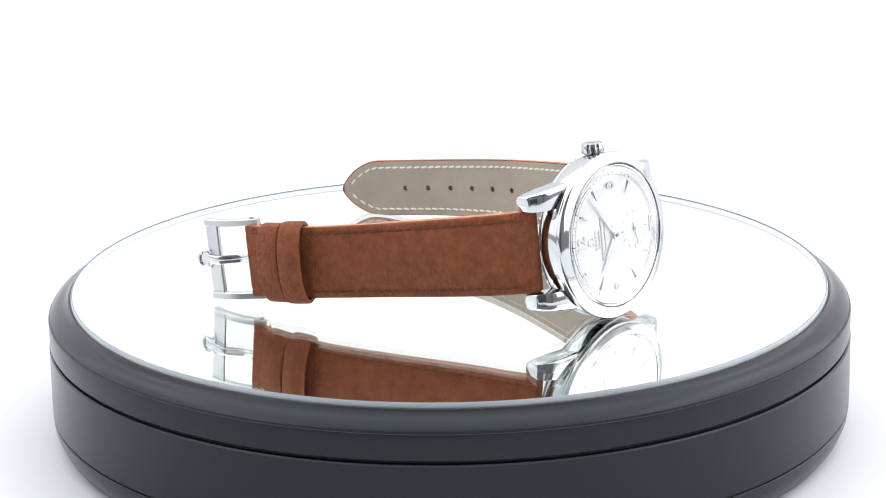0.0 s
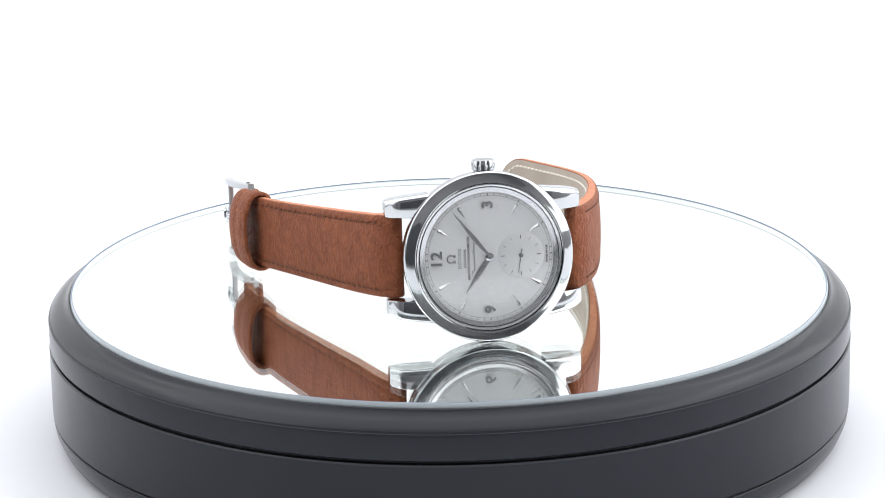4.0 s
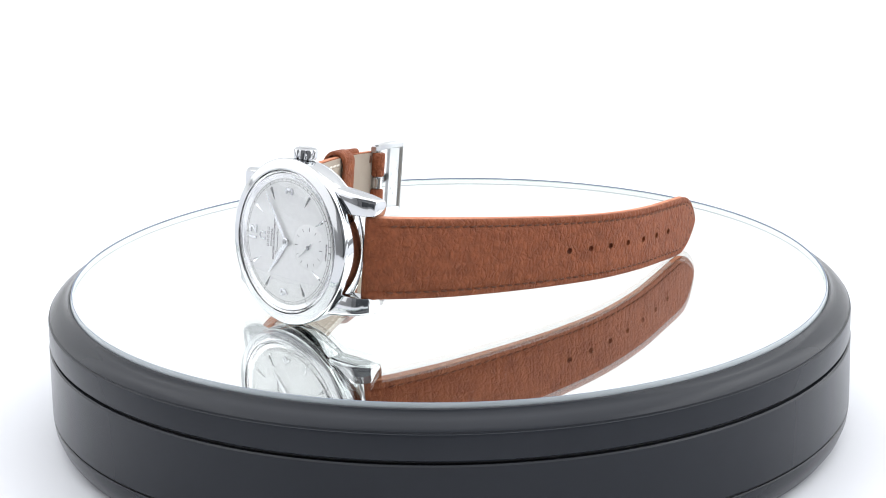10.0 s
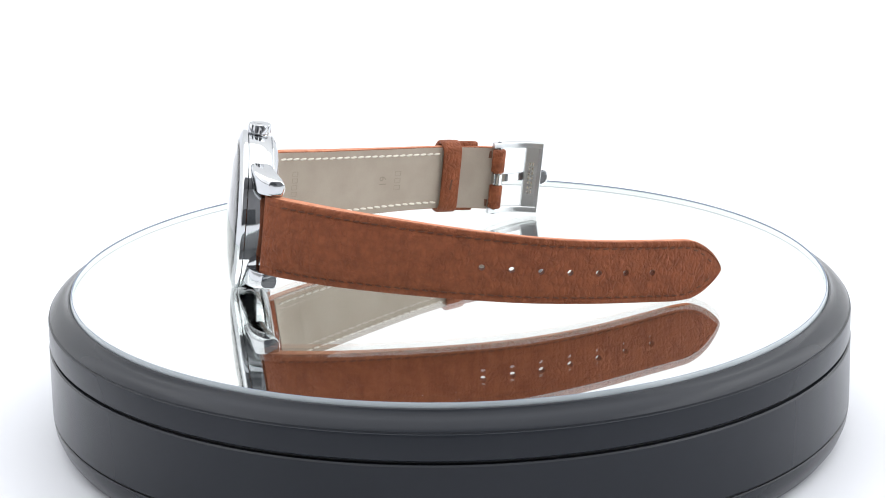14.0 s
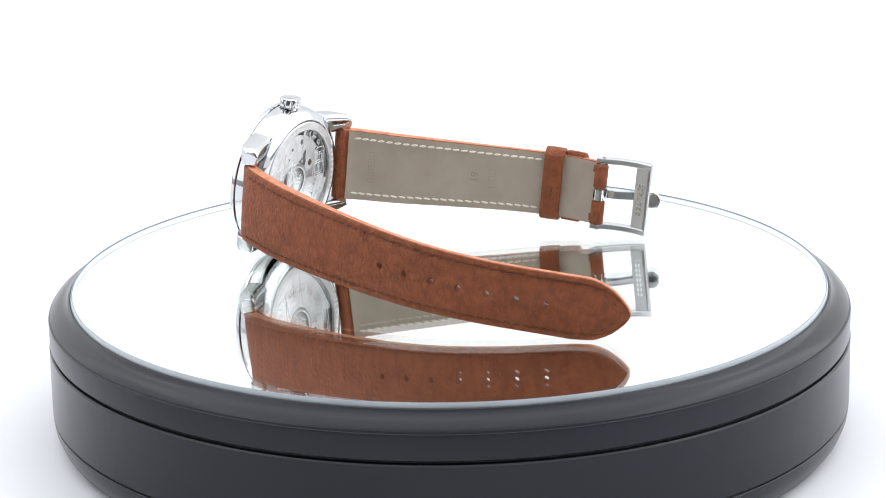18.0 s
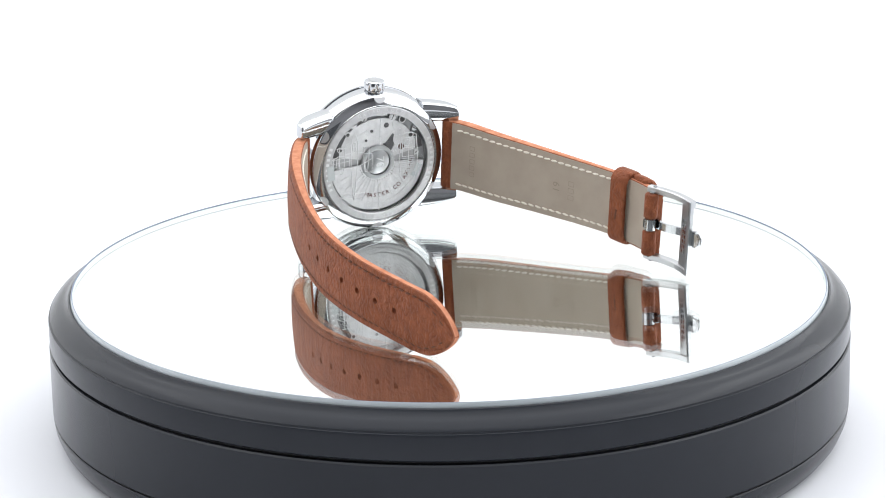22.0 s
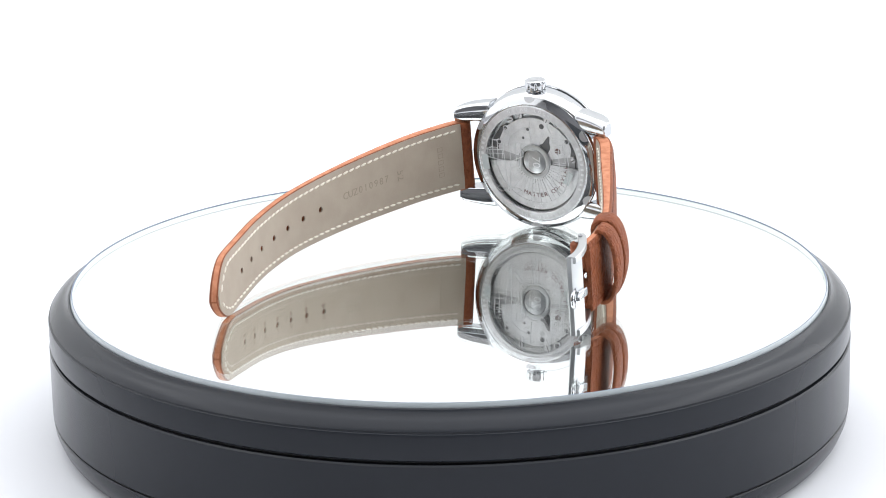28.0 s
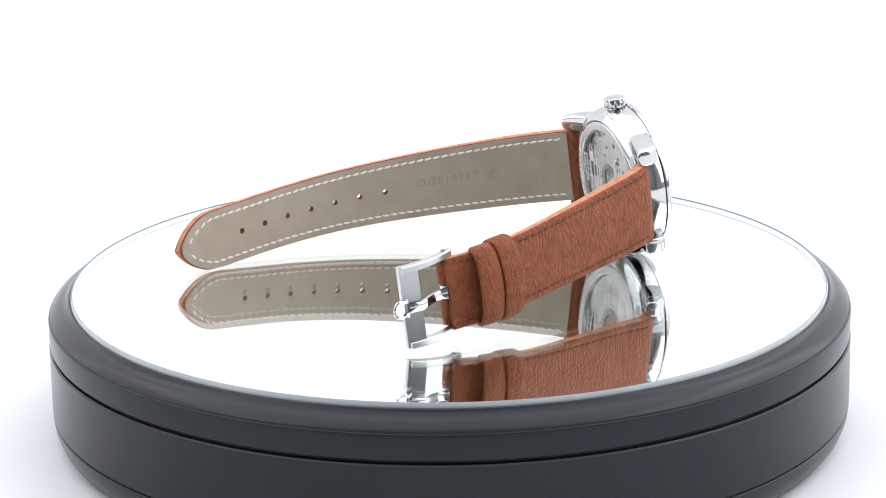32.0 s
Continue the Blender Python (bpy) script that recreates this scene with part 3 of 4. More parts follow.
wp("rotor_ring", lathe([(4.7, MZ - 1.05), (4.5, MZ - 1.1), (3.7, MZ - 1.1), (3.5, MZ - 1.05), (3.5, MZ - 0.3), (4.7, MZ - 0.3)], 64), SATIN, move, "bright ring round the rotor axis")
wp("rotor_text", back_arc("      MASTER CO-AXIAL", 9.3, 11, 1.6, MZ - 1.02, 7.6, True), REDPRINT, move, "dark red printed words", 0)
wp("medallion", lathe([(0, MZ - 0.95), (3.1, MZ - 0.95), (3.3, MZ - 0.85), (3.3, MZ - 0.3), (0, MZ - 0.3)], 48), SATIN, move, "round central medallion")
TOP70 = Matrix.Translation((0, 0, MZ - 1.0)) @ BACKM @ Matrix.Rotation(-math.pi / 2, 4, "Z")
wp("medallion_number", moved(text_bm("70", 3.3, 0.06), TOP70 @ Matrix.Translation((0, 0.55, 0))), WHITEPRINT, move, "pale number 70", 0)
wp("medallion_text", moved(text_bm("ANNIVERSARY", 0.72, 0.06), TOP70 @ Matrix.Translation((0, -1.55, 0))), WHITEPRINT, move, "tiny pale word", 0)
# bridge details: screws with slots, dark recesses, jewels, the gaps between the bridges and polished edges
def flat(pts, z0, z1):
    """A flat shape on the movement, as seen from behind with the crown up."""
    return moved(prism(pts, -z0, -z1), BACKM)


def disc(u, v, r, z0, z1, seg=28):
    return moved(lathe([(0, z1), (r * 0.86, z1), (r, z1 + 0.06), (r, z0), (0, z0)], seg), Matrix.Translation((v, u, 0)))


# recesses, slots, gaps and holes are raised shapes, their shade put in as colour
for u_, v_, r_ in ((2.5, 9.9, 0.75), (7.1, 11.0, 0.75), (-1.7, 8.7, 0.45), (-8.4, 8.4, 0.5), (-10.6, 4.4, 0.6), (9.6, 6.4, 0.6), (-3.2, 6.2, 0.4)):
    wp("recess_ring", disc(u_, v_, r_ + 0.28, MZ, MZ - 0.38), PLATE, move, "polished ring round a recess", 40)
    wp("jewel_recess", disc(u_, v_, r_, MZ, MZ - 0.42), JEWEL, move, "dark round recess")
for u_, v_, r_, a_ in ((4.3, 12.0, 1.05, 25), (-6.8, 10.9, 0.95, 70), (-3.9, 12.3, 0.8, 10), (10.6, 8.2, 0.8, 120), (11.3, 1.4, 0.7, 60)):
    screw = wp("screw", disc(u_, v_, r_, MZ, MZ - 0.5), PLATE, move, "polished bridge screw", 40)
    wp("slot", moved(box(-r_ * 0.85, r_ * 0.85, -0.11, 0.11, -0.02, 0.02), Matrix.Translation((v_, u_, MZ - 0.51)) @ Matrix.Rotation(radians(a_), 4, "Z")), JEWEL, screw, "dark screw slot", 0)
wp("jewel", disc(6.9, 3.4, 0.85, MZ, MZ - 0.45), RUBY, move, "dark brownish red bearing jewel")
wp("bridge_gap", flat([(-13.0, 2.6), (-12.2, 5.4), (-9.6, 8.9), (-8.9, 8.2), (-10.2, 5.6), (-10.9, 2.2)], MZ - 0.3, MZ - 0.37), JEWEL, move, "dark gap at the edge of the bridge", 0)
wp("bridge_gap", flat([(10.6, 2.4), (13.0, 2.8), (12.4, 5.6), (11.4, 7.4), (10.4, 6.0), (10.9, 4.4)], MZ - 0.3, MZ - 0.37), JEWEL, move, "dark gap at the edge of the bridge", 0)
wp("lever", flat([(1.5, 4.7), (2.6, 5.2), (4.3, 7.4), (4.7, 7.2), (4.5, 5.4), (4.9, 4.2), (3.9, 2.6), (3.2, 3.4)], MZ - 0.3, MZ - 0.44), JEWEL, move, "dark lever beside the rotor axis", 0)
# matt white lines in place of the glint on polished edges
wp("bridge_edge", joined(tube([(9.4 * math.sin(radians(a)), 9.4 * math.cos(radians(a)), MZ - 0.37) for a in range(96, 152, 3)], 0.09, 5), tube([(v, u, MZ - 0.37) for u, v in ((4.2, 12.4), (4.4, 9.4), (5.4, 7.6), (5.2, 5.4))], 0.09, 5)), WHITEPRINT, move, "white lines painted as the glint on the polished edges of the bridges")
wp("rotor_groove", sector(5.0, 5.35, 196, 344, MZ - 0.8, MZ - 0.83), JEWEL, move, "dark arc slot in the rotor")
for a_ in (222, 268, 318):
    wp("rotor_hole", disc(5.5 * math.cos(radians(a_)), 5.5 * math.sin(radians(a_)), 0.42, MZ - 0.7, MZ - 0.84, 18), JEWEL, move, "small dark hole in the rotor")

# white line drawings printed on the display back
PZ = BZ + 0.08


def stroke(pts, closed=False, r=0.125):
    """A printed line; points as seen from behind, crown up."""
    return tube([(v, u, PZ) for u, v in pts], r, 4, closed)


def ell(cx, cy, a, b, n=28):
    return [(cx + a * math.cos(t), cy + b * math.sin(t)) for t in np.linspace(0, 2 * math.pi, n, endpoint=False)]


px = -7.3
body = [(0.0, 9.1), (0.45, 8.6), (0.85, 7.2), (0.98, 4.0), (0.9, 0.5), (0.6, -3.5), (0.3, -7.6), (0.0, -8.9)]
plane = [stroke([(px + u, v) for u, v in body] + [(px - u, v) for u, v in body[-2:0:-1]], True),
         stroke(ell(px, 5.6, 0.5, 1.4), True), stroke([(px - 0.45, 5.6), (px + 0.45, 5.6)]), stroke([(px, 7.0), (px, 4.2)]),
         stroke([(px + 0.95, 4.0), (px + 2.6, 3.8)]), stroke([(px + 4.0, 3.5), (px + 5.0, 3.2), (px + 5.0, 1.8), (px + 0.8, -0.2)]),
         stroke([(px - 0.95, 4.0), (px - 2.6, 3.8)]), stroke([(px - 4.3, 3.5), (px - 6.4, 2.6), (px - 6.4, 0.6), (px - 0.8, -0.2)])]
for q in (3.4, -3.5):
    plane += [stroke([(px + q - 0.75, 5.4), (px + q + 0.75, 5.4), (px + q + 0.7, 1.0), (px + q + 0.3, -1.7), (px + q - 0.3, -1.7), (px + q - 0.7, 1.0)], True),
              stroke([(px + q - 1.5, 5.6), (px + q + 1.5, 5.6)], False, 0.09), stroke([(px + q - 0.7, 3.4), (px + q + 0.7, 3.4)], False, 0.09)]
plane += [stroke([(px - 1.4 - 0.75 * k, 3.7 - 0.2 * k), (px - 1.4 - 0.75 * k, 0.3 + 0.1 * k)], False, 0.09) for k in (0, 4, 5, 6)]
plane += [stroke([(px - 0.9, v), (px - 6.2, v - 0.5)], False, 0.09) for v in (3.0, 1.9)]
plane += [stroke([(px - 3.8, -8.1), (px - 3.0, -7.5), (px + 3.0, -7.5), (px + 3.8, -8.1), (px + 2.8, -8.7), (px - 2.8, -8.7)], True), stroke([(px - 0.3, -6.2), (px, -9.4), (px + 0.3, -6.2)])]
wp("aeroplane_drawing", joined(*plane), WHITEPRINT, back, "white line drawing of an aeroplane on the glass")
bx = 8.2
ship = [stroke([(bx - 2.1, 7.2), (bx - 1.0, 7.7), (bx + 1.0, 7.7), (bx + 2.1, 7.2), (bx + 2.7, 1.0), (bx + 2.2, -4.0), (bx + 0.9, -7.0), (bx, -7.6), (bx - 0.9, -7.0), (bx - 2.2, -4.0), (bx - 2.7, 1.0)], True)]
for k in range(8):
    ship.append(stroke([(bx - 1.9, 0.6 - 0.55 * k), (bx + 1.9, 0.6 - 0.55 * k)], False, 0.11))
ship += [stroke([(bx - 1.8, 6.4), (bx + 1.8, 6.4), (bx + 1.8, 1.2), (bx - 1.8, 1.2)], True), stroke([(bx, 6.4), (bx, -5.0)]), stroke([(bx - 1.8, 3.6), (bx + 1.8, 3.6)]),
         stroke([(bx - 1.2, 5.8), (bx + 1.2, 5.8), (bx + 1.2, 4.2), (bx - 1.2, 4.2)], True)]
wp("boat_drawing", joined(*ship), WHITEPRINT, back, "white line drawing of a boat on the glass")
wp("printed_line", joined(*[stroke([(0, 12.6 - 1.3 * k), (0, 11.75 - 1.3 * k)], False, 0.18) for k in range(20) if abs(12.2 - 1.3 * k) > 4.8]), WHITEPRINT, back, "white dashed line on the glass")
wp("number_bar", moved(box(-0.9, 0.9, -1.9, 1.9, PZ - 0.03, PZ + 0.03), Matrix.Translation((-3.0, 10.6, 0)) @ Matrix.Rotation(radians(-62), 4, "Z")), PATCH, back, "pale plain bar", 0)

# ---- strap ----


LEAN = (math.cos(radians(1.753)), math.sin(radians(1.753)))      # the strap lies a little askew to the dial


class Curve:
    """A smooth line through (y, z) points, walked by its length; gives the place and the outward normal."""

    def __init__(self, pts, side):
        P = [Vector(((y - 0.45) * LEAN[0] + z * LEAN[1], z * LEAN[0] - (y - 0.45) * LEAN[1])) for y, z in pts]
        P = [2 * P[0] - P[1]] + P + [2 * P[-1] - P[-2]]
        out = []
        for i in range(1, len(P) - 2):
            for k in range(24):
                u = k / 24
                a, b, c, d = P[i - 1:i + 3]
                out.append(0.5 * (2 * b + (c - a) * u + (2 * a - 5 * b + 4 * c - d) * u * u + (3 * b - a - 3 * c + d) * u ** 3))
        out.append(P[-2])
        self.p, self.side = out, side
        self.s = [0.0]
        for a, b in zip(out, out[1:]):
            self.s.append(self.s[-1] + (b - a).length)
        self.length = self.s[-1]

    def at(self, s):
        i = int(np.clip(np.searchsorted(self.s, s) - 1, 0, len(self.p) - 2))
        u = (s - self.s[i]) / (self.s[i + 1] - self.s[i])
        p = self.p[i].lerp(self.p[i + 1], u)
        a, b = self.p[max(i - 3, 0)], self.p[min(i + 4, len(self.p) - 1)]
        t = (b - a).normalized()
        return p, t, Vector((-t.y, t.x)) * self.side

    def near(self, y, z):
        q = Vector(((y - 0.45) * LEAN[0] + z * LEAN[1], z * LEAN[0] - (y - 0.45) * LEAN[1]))
        return self.s[min(range(len(self.p)), key=lambda i: (self.p[i] - q).length)]

    def place(self, s, x, h):
        """The point at length s, x across, h out of the leather's face."""
        p, t, n = self.at(s)
        q = p + n * h
        return Vector((x + self.sway(s), q.x, q.y))

    def sway(self, s):
        """Each half lies a little towards 9 o'clock away from its bar."""
        return 0.2 - 0.4 * smooth(s / 20) if self.side > 0 else -0.2

    def frame_at(self, s, x, h, yaw=0.0):
        """A frame on the face: its x along the strap, its y across, its z outward."""
        p, t, n = self.at(s)
        m = Matrix(((0, 1 if self.side < 0 else -1, 0), (t.x, 0, n.x), (t.y, 0, n.y)))
        if m.determinant() < 0:
            m.col[1] = -m.col[1]
        m4 = m.to_4x4()
        m4.translation = self.place(s, x, h)
        return m4 @ Matrix.Rotation(yaw, 4, "Z")


def strip(curve, stations, width, outer, inner, cols, holes=(), hole_r=0.75):
    """A strap layer between two heights over the curve, with round holes through it."""
    bm = bmesh.new()
    n = len(cols)
    mid = n // 2
    O, I = [], []
    for s in stations:
        w = width(s)
        O.append([bm.verts.new(curve.place(s, u * w, outer(s, u))) for u in cols])
        I.append([bm.verts.new(curve.place(s, u * w, inner(s, u))) for u in cols])
    hole_at = {min(range(len(stations)), key=lambda i: abs(stations[i] - h)): h for h in holes}
    skip = {(i + d, c) for i in hole_at for d in (-1, 0) for c in (mid - 1, mid)}
    for i in range(len(stations) - 1):
        for c in range(n - 1):
            if (i, c) in skip:
                continue
            bm.faces.new((O[i][c], O[i + 1][c], O[i + 1][c + 1], O[i][c + 1]))
            bm.faces.new((I[i][c], I[i][c + 1], I[i + 1][c + 1], I[i + 1][c]))
        for c in (0, n - 1):
            bm.faces.new((O[i][c], I[i][c], I[i + 1][c], O[i + 1][c])).material_index = 1
    for i in (0, len(stations) - 1):
        for c in range(n - 1):
            bm.faces.new((O[i][c], O[i][c + 1], I[i][c + 1], I[i][c]))
    for i, h in hole_at.items():
        rings = []
        for G, hf in ((O, outer), (I, inner)):
            per = [G[i - 1][mid - 1], G[i - 1][mid], G[i - 1][mid + 1], G[i][mid + 1], G[i + 1][mid + 1], G[i + 1][mid], G[i + 1][mid - 1], G[i][mid - 1]]
            circ = []
            for k in range(16):
                a = math.pi * 2 * k / 16 - 3 * math.pi / 4
                circ.append(bm.verts.new(curve.place(h + hole_r * math.sin(a + math.pi) * -1, hole_r * math.cos(a), hf(h, 0))))
            for k in range(8):
                bm.faces.new((per[k], per[(k + 1) % 8], circ[(2 * k + 2) % 16], circ[2 * k + 1], circ[2 * k]))
            rings.append(circ)
            bmesh.ops.delete(bm, geom=[G[i][mid]], context="VERTS")
        for k in range(16):
            bm.faces.new((rings[0][k], rings[0][(k + 1) % 16], rings[1][(k + 1) % 16], rings[1][k]))
    return bm


CA = Curve([(20.3, -5.6), (22.8, -6.8), (26.2, -10.9), (31.7, -21.0), (40.0, -36.5), (47.3, -51.0), (51.0, -61.5), (52.2, -70.4)], 1)
CB = Curve([(-20.3, -5.8), (-22.4, -7.6), (-25.2, -12.5), (-29.6, -24.0), (-33.6, -41.0), (-35.9, -56.8), (-36.4, -70.2), (-34.4, -84.6), (-30.5, -98.2), (-27.6, -107.0), (-23.7, -116.4)], -1)


def smooth(u):
    u = min(max(u, 0.0), 1.0)
    return u * u * (3 - 2 * u)


def width_a(s):
    return 9.5 - 0.95 * smooth(s / 55)


def width_b(s):
    w = 9.45 - 1.85 * smooth(s / 95)
    e = CB.length - s
    if e < 11.5:
        w *= max(1 - ((11.5 - max(e, 0.0)) / 11.5) ** 2.0, 0.0) ** 0.74 * 0.985 + 0.015
    return w


def thick(s, L):
    return 3.3 - 1.3 * smooth(s / 60)


def pad(s, L):
    return 0.55 * smooth(s / 6) * (1 - smooth((s - 30) / 35))


COLS = [-1, -0.985, -0.93, -0.85, -0.805, -0.76, -0.6, -0.4, -0.16, 0, 0.16, 0.4, 0.6, 0.76, 0.805, 0.85, 0.93, 0.985, 1]


def outer_h(L):
    return lambda s, u: pad(s, L) * (1 - abs(u) ** 2.2) - (0.55 if abs(u) > 0.995 else 0.18 if abs(u) > 0.98 else 0.03 if abs(u) > 0.9 else 0.24 if 0.79 < abs(u) < 0.82 else 0)


def inner_h(L):
    return lambda s, u: -thick(s, L) + (0.25 if abs(u) > 0.995 else 0.05 if abs(u) > 0.98 else 0)


def stations(L, holes, a):
    st = list(np.arange(a, L - 1.3, 1.25)) + [L - q for q in (1.2, 0.8, 0.45, 0.2, 0.05, 0.0)]
    for h in holes:
        st = [s for s in st if abs(s - h) > 1.75] + [h - 1.25, h, h + 1.25]
    st = sorted(st)
    return st


def lining_h(L):
    return lambda s, u: -thick(s, L) + 0.12, lambda s, u: -thick(s, L) - (0.28 if abs(u) < 0.99 else 0.1)


START = 1.0
HB = [CB.near(-35.9, -56.7) + 7.03 * k for k in range(7)]
strap_b = wp("strap_long", strip(CB, stations(CB.length, HB, START), width_b, outer_h(CB.length), inner_h(CB.length), COLS, HB), LEATHER, None, "tan grained leather strap half with punched holes", 50)
strap_b.data.materials.append(EDGE)
_o, _i = lining_h(CB.length)
COLS2 = [-1, -0.99, -0.8, -0.5, -0.16, 0, 0.16, 0.5, 0.8, 0.99, 1]
wp("lining", strip(CB, stations(CB.length - 0.8, HB, 3.4), lambda s: max(width_b(s + 0.3) - 0.22, 0.3), _o, _i, COLS2, HB), LINING, strap_b, "smooth taupe leather lining", 50).data.materials.append(LINING)
LA = CA.length
strap_a = wp("strap_short", strip(CA, stations(LA, (), START), width_a, outer_h(LA), inner_h(LA), COLS), LEATHER, None, "tan grained leather strap half holding the buckle", 50)
strap_a.data.materials.append(EDGE)
_o, _i = lining_h(LA)
wp("lining", strip(CA, stations(LA - 1.4, (), 3.4), lambda s: width_a(s) - 0.22, _o, _i, COLS2), LINING, strap_a, "smooth taupe leather lining", 50).data.materials.append(LINING)
# the fold of each half round its bar
for cv, st_, nm in ((CA, strap_a, "lug_fold"), (CB, strap_b, "lug_fold")):
    c0 = cv.place(START, 0, -1.65)
    fold = moved(lathe([(0, -9.4), (1.35, -9.4), (1.65, -9.1), (1.65, 9.1), (1.35, 9.4), (0, 9.4)], 32), Matrix.Translation(c0) @ Matrix.Rotation(math.pi / 2, 4, "Y"))
    wp(nm, fold, LEATHER, st_, "leather fold round the spring bar", 50)


# stitches
def stitch_mesh(length, w, h):
    bm = bmesh.new()
    bmesh.ops.create_icosphere(bm, subdivisions=2, radius=1.0)
    for v in bm.verts:
        v.co = Vector((v.co.x * length / 2, v.co.y * w / 2, v.co.z * h))
    return bm


def sew(curve, parent, material, w_at, rows, h_at, base, gap=2.35, slant=0.0):
    """Stitches along both edges, each an object on one mesh."""
    first = None
    for s, x, yaw in rows:
        m = curve.frame_at(s, x, h_at(s), yaw)
        m.translation = (m.translation + Vector(FOOT)) * MM
        if first is None:
            first = part("stitch", stitch_mesh(*base), material, parent, "", 60)
            first.matrix_basis = m
        else:
            share(first, m)


def edge_rows(curve, w_at, inset, s0, s1, gap, slant, tip=False):
    out = []
    for sg in (-1, 1):
        for s in np.arange(s0, s1, gap):
            x = w_at(s) - inset
            if x < 0.6:
                continue
            dx = (w_at(s + 0.3) - w_at(s - 0.3)) / 0.6
            out.append((s, sg * x, math.atan(dx) * sg * (1 if curve.side < 0 else -1) + slant * sg))
    return out


def b_in(s, inset):
    """Stitch line that keeps its distance from the pointed end."""
    return max(width_b(min(s + inset * 0.55 * smooth((s - CB.length + 16) / 10), CB.length)) - inset, 0)


sew(CB, strap_b, THREAD_B, width_b, edge_rows(CB, lambda s: b_in(s, 1.7) + 1.7, 1.7, 6.4, CB.length - 2.2, 2.2, 0.12), lambda s: -0.08 + pad(s, 0) * 0.36, (1.7, 0.44, 0.24))
sew(CA, strap_a, THREAD_B, width_a, edge_rows(CA, width_a, 1.7, 6.4, 55.0, 2.2, 0.12), lambda s: -0.08 + pad(s, 0) * 0.36, (1.7, 0.44, 0.24))
sew(CB, strap_b, THREAD_W, width_b, edge_rows(CB, lambda s: b_in(s, 1.9) + 1.9, 1.9, 6.5, CB.length - 2.6, 2.2, -0.12), lambda s: -thick(s, 0) - 0.3, (1.95, 0.58, 0.3))
sew(CA, strap_a, THREAD_W, width_a, edge_rows(CA, width_a, 1.9, 6.5, 56.0, 2.2, -0.12), lambda s: -thick(s, 0) - 0.3, (1.95, 0.58, 0.3))


# keepers: two leather loops near the buckle
def keeper(s0, s1, hw, arch, hi, t, slip):
    """A leather loop: flat under the lining, arched clear of the strap's face."""
    def loop(d):
        pts = [((hw - d) * math.cos(a), -0.6 + (arch + 0.6 - d) * math.sin(a) ** 0.8) for a in np.linspace(0, math.pi, 22)]
        b = hi + d * 0.9
        for k in range(1, 6):
            a = math.pi / 2 * k / 5
            pts.append((-(hw - d) + 2.6 * (1 - math.cos(a)), b + (1 - math.sin(a)) * (-0.6 - b)))
        for k in range(5, 0, -1):
            a = math.pi / 2 * k / 5
            pts.append(((hw - d) - 2.6 * (1 - math.cos(a)), b + (1 - math.sin(a)) * (-0.6 - b)))
        return pts
    bm = bmesh.new()
    rings = []
    for s, d in ((s0, 0.3), (s0 + 0.12, 0.12), (s0 + 0.35, 0.0), ((s0 + s1) / 2, -0.05), (s1 - 0.35, 0.0), (s1 - 0.12, 0.12), (s1, 0.3), (s1, t), (s0, t)):
        rings.append([bm.verts.new(CA.place(s, x + slip, h)) for x, h in loop(d)])
    n = len(rings[0])
    for a, b in zip(rings, rings[1:] + rings[:1]):
        for i in range(n):
            bm.faces.new((a[i], a[(i + 1) % n], b[(i + 1) % n], b[i]))
    return bm


K0 = CA.near(45.9, -52.2) + 2.6
wp("keeper", keeper(K0, K0 + 5.4, 9.85, 4.3, -3.8, 0.9, 0.1), LEATHER, strap_a, "sliding tan leather loop", 50)
wp("keeper", keeper(K0 + 5.7, K0 + 10.9, 9.55, 4.0, -1.6, 0.9, 0.1), LEATHER, strap_a, "fixed tan leather loop", 50)
wp("keeper_seam", moved(box(-0.25, 0.25, -1.4, 1.4, -0.2, 0.15, 0.05), CA.frame_at(K0 + 2.7, -1.5, -3.75, 0.12)), THREAD_B, strap_a, "brown seam of the loop")

# buckle: frame axes from the bar: along the strap, across, outward
BP, BT, BN = CA.at(LA)
ORG = Vector((0.1, 48.95 * LEAN[0] - 70.4 * LEAN[1], -70.4 * LEAN[0] - 48.95 * LEAN[1]))
E1 = Vector((0, 0.271, -0.963)).normalized()
E2 = Vector((0, 0.963, 0.271)).normalized()
BM4 = Matrix((E1, Vector((1, 0, 0)), E2)).transposed().to_4x4()
BM4.translation = ORG


def side_plate(sg):
    """An arm of the frame: slim at the bar, deeper and bowed at the free end."""
    bm = bmesh.new()
    rings = []
    for k in range(13):
        u = k / 12
        e1 = -1.8 + 14.4 * u
        mid = 0.4 + 2.3 * math.sin(u * 2.3) - 1.3 * u
        hh = 1.0 - 0.1 * u + 0.25 * u ** 4
        w = 0.8
        if k == 0:
            hh = 0.8
        rings.append([bm.verts.new((e1, sg * (8.95 + dx), mid + dz)) for dx, dz in ((-w, -hh + 0.2), (-w + 0.2, -hh), (w - 0.2, -hh), (w, -hh + 0.2), (w, hh - 0.2), (w - 0.2, hh), (-w + 0.2, hh), (-w, hh - 0.2))])
    for a, b in zip(rings, rings[1:]):
        for i in range(8):
            bm.faces.new((a[i], a[(i + 1) % 8], b[(i + 1) % 8], b[i]))
    bm.faces.new(rings[0])
    bm.faces.new(rings[-1])
    return moved(bm, BM4)


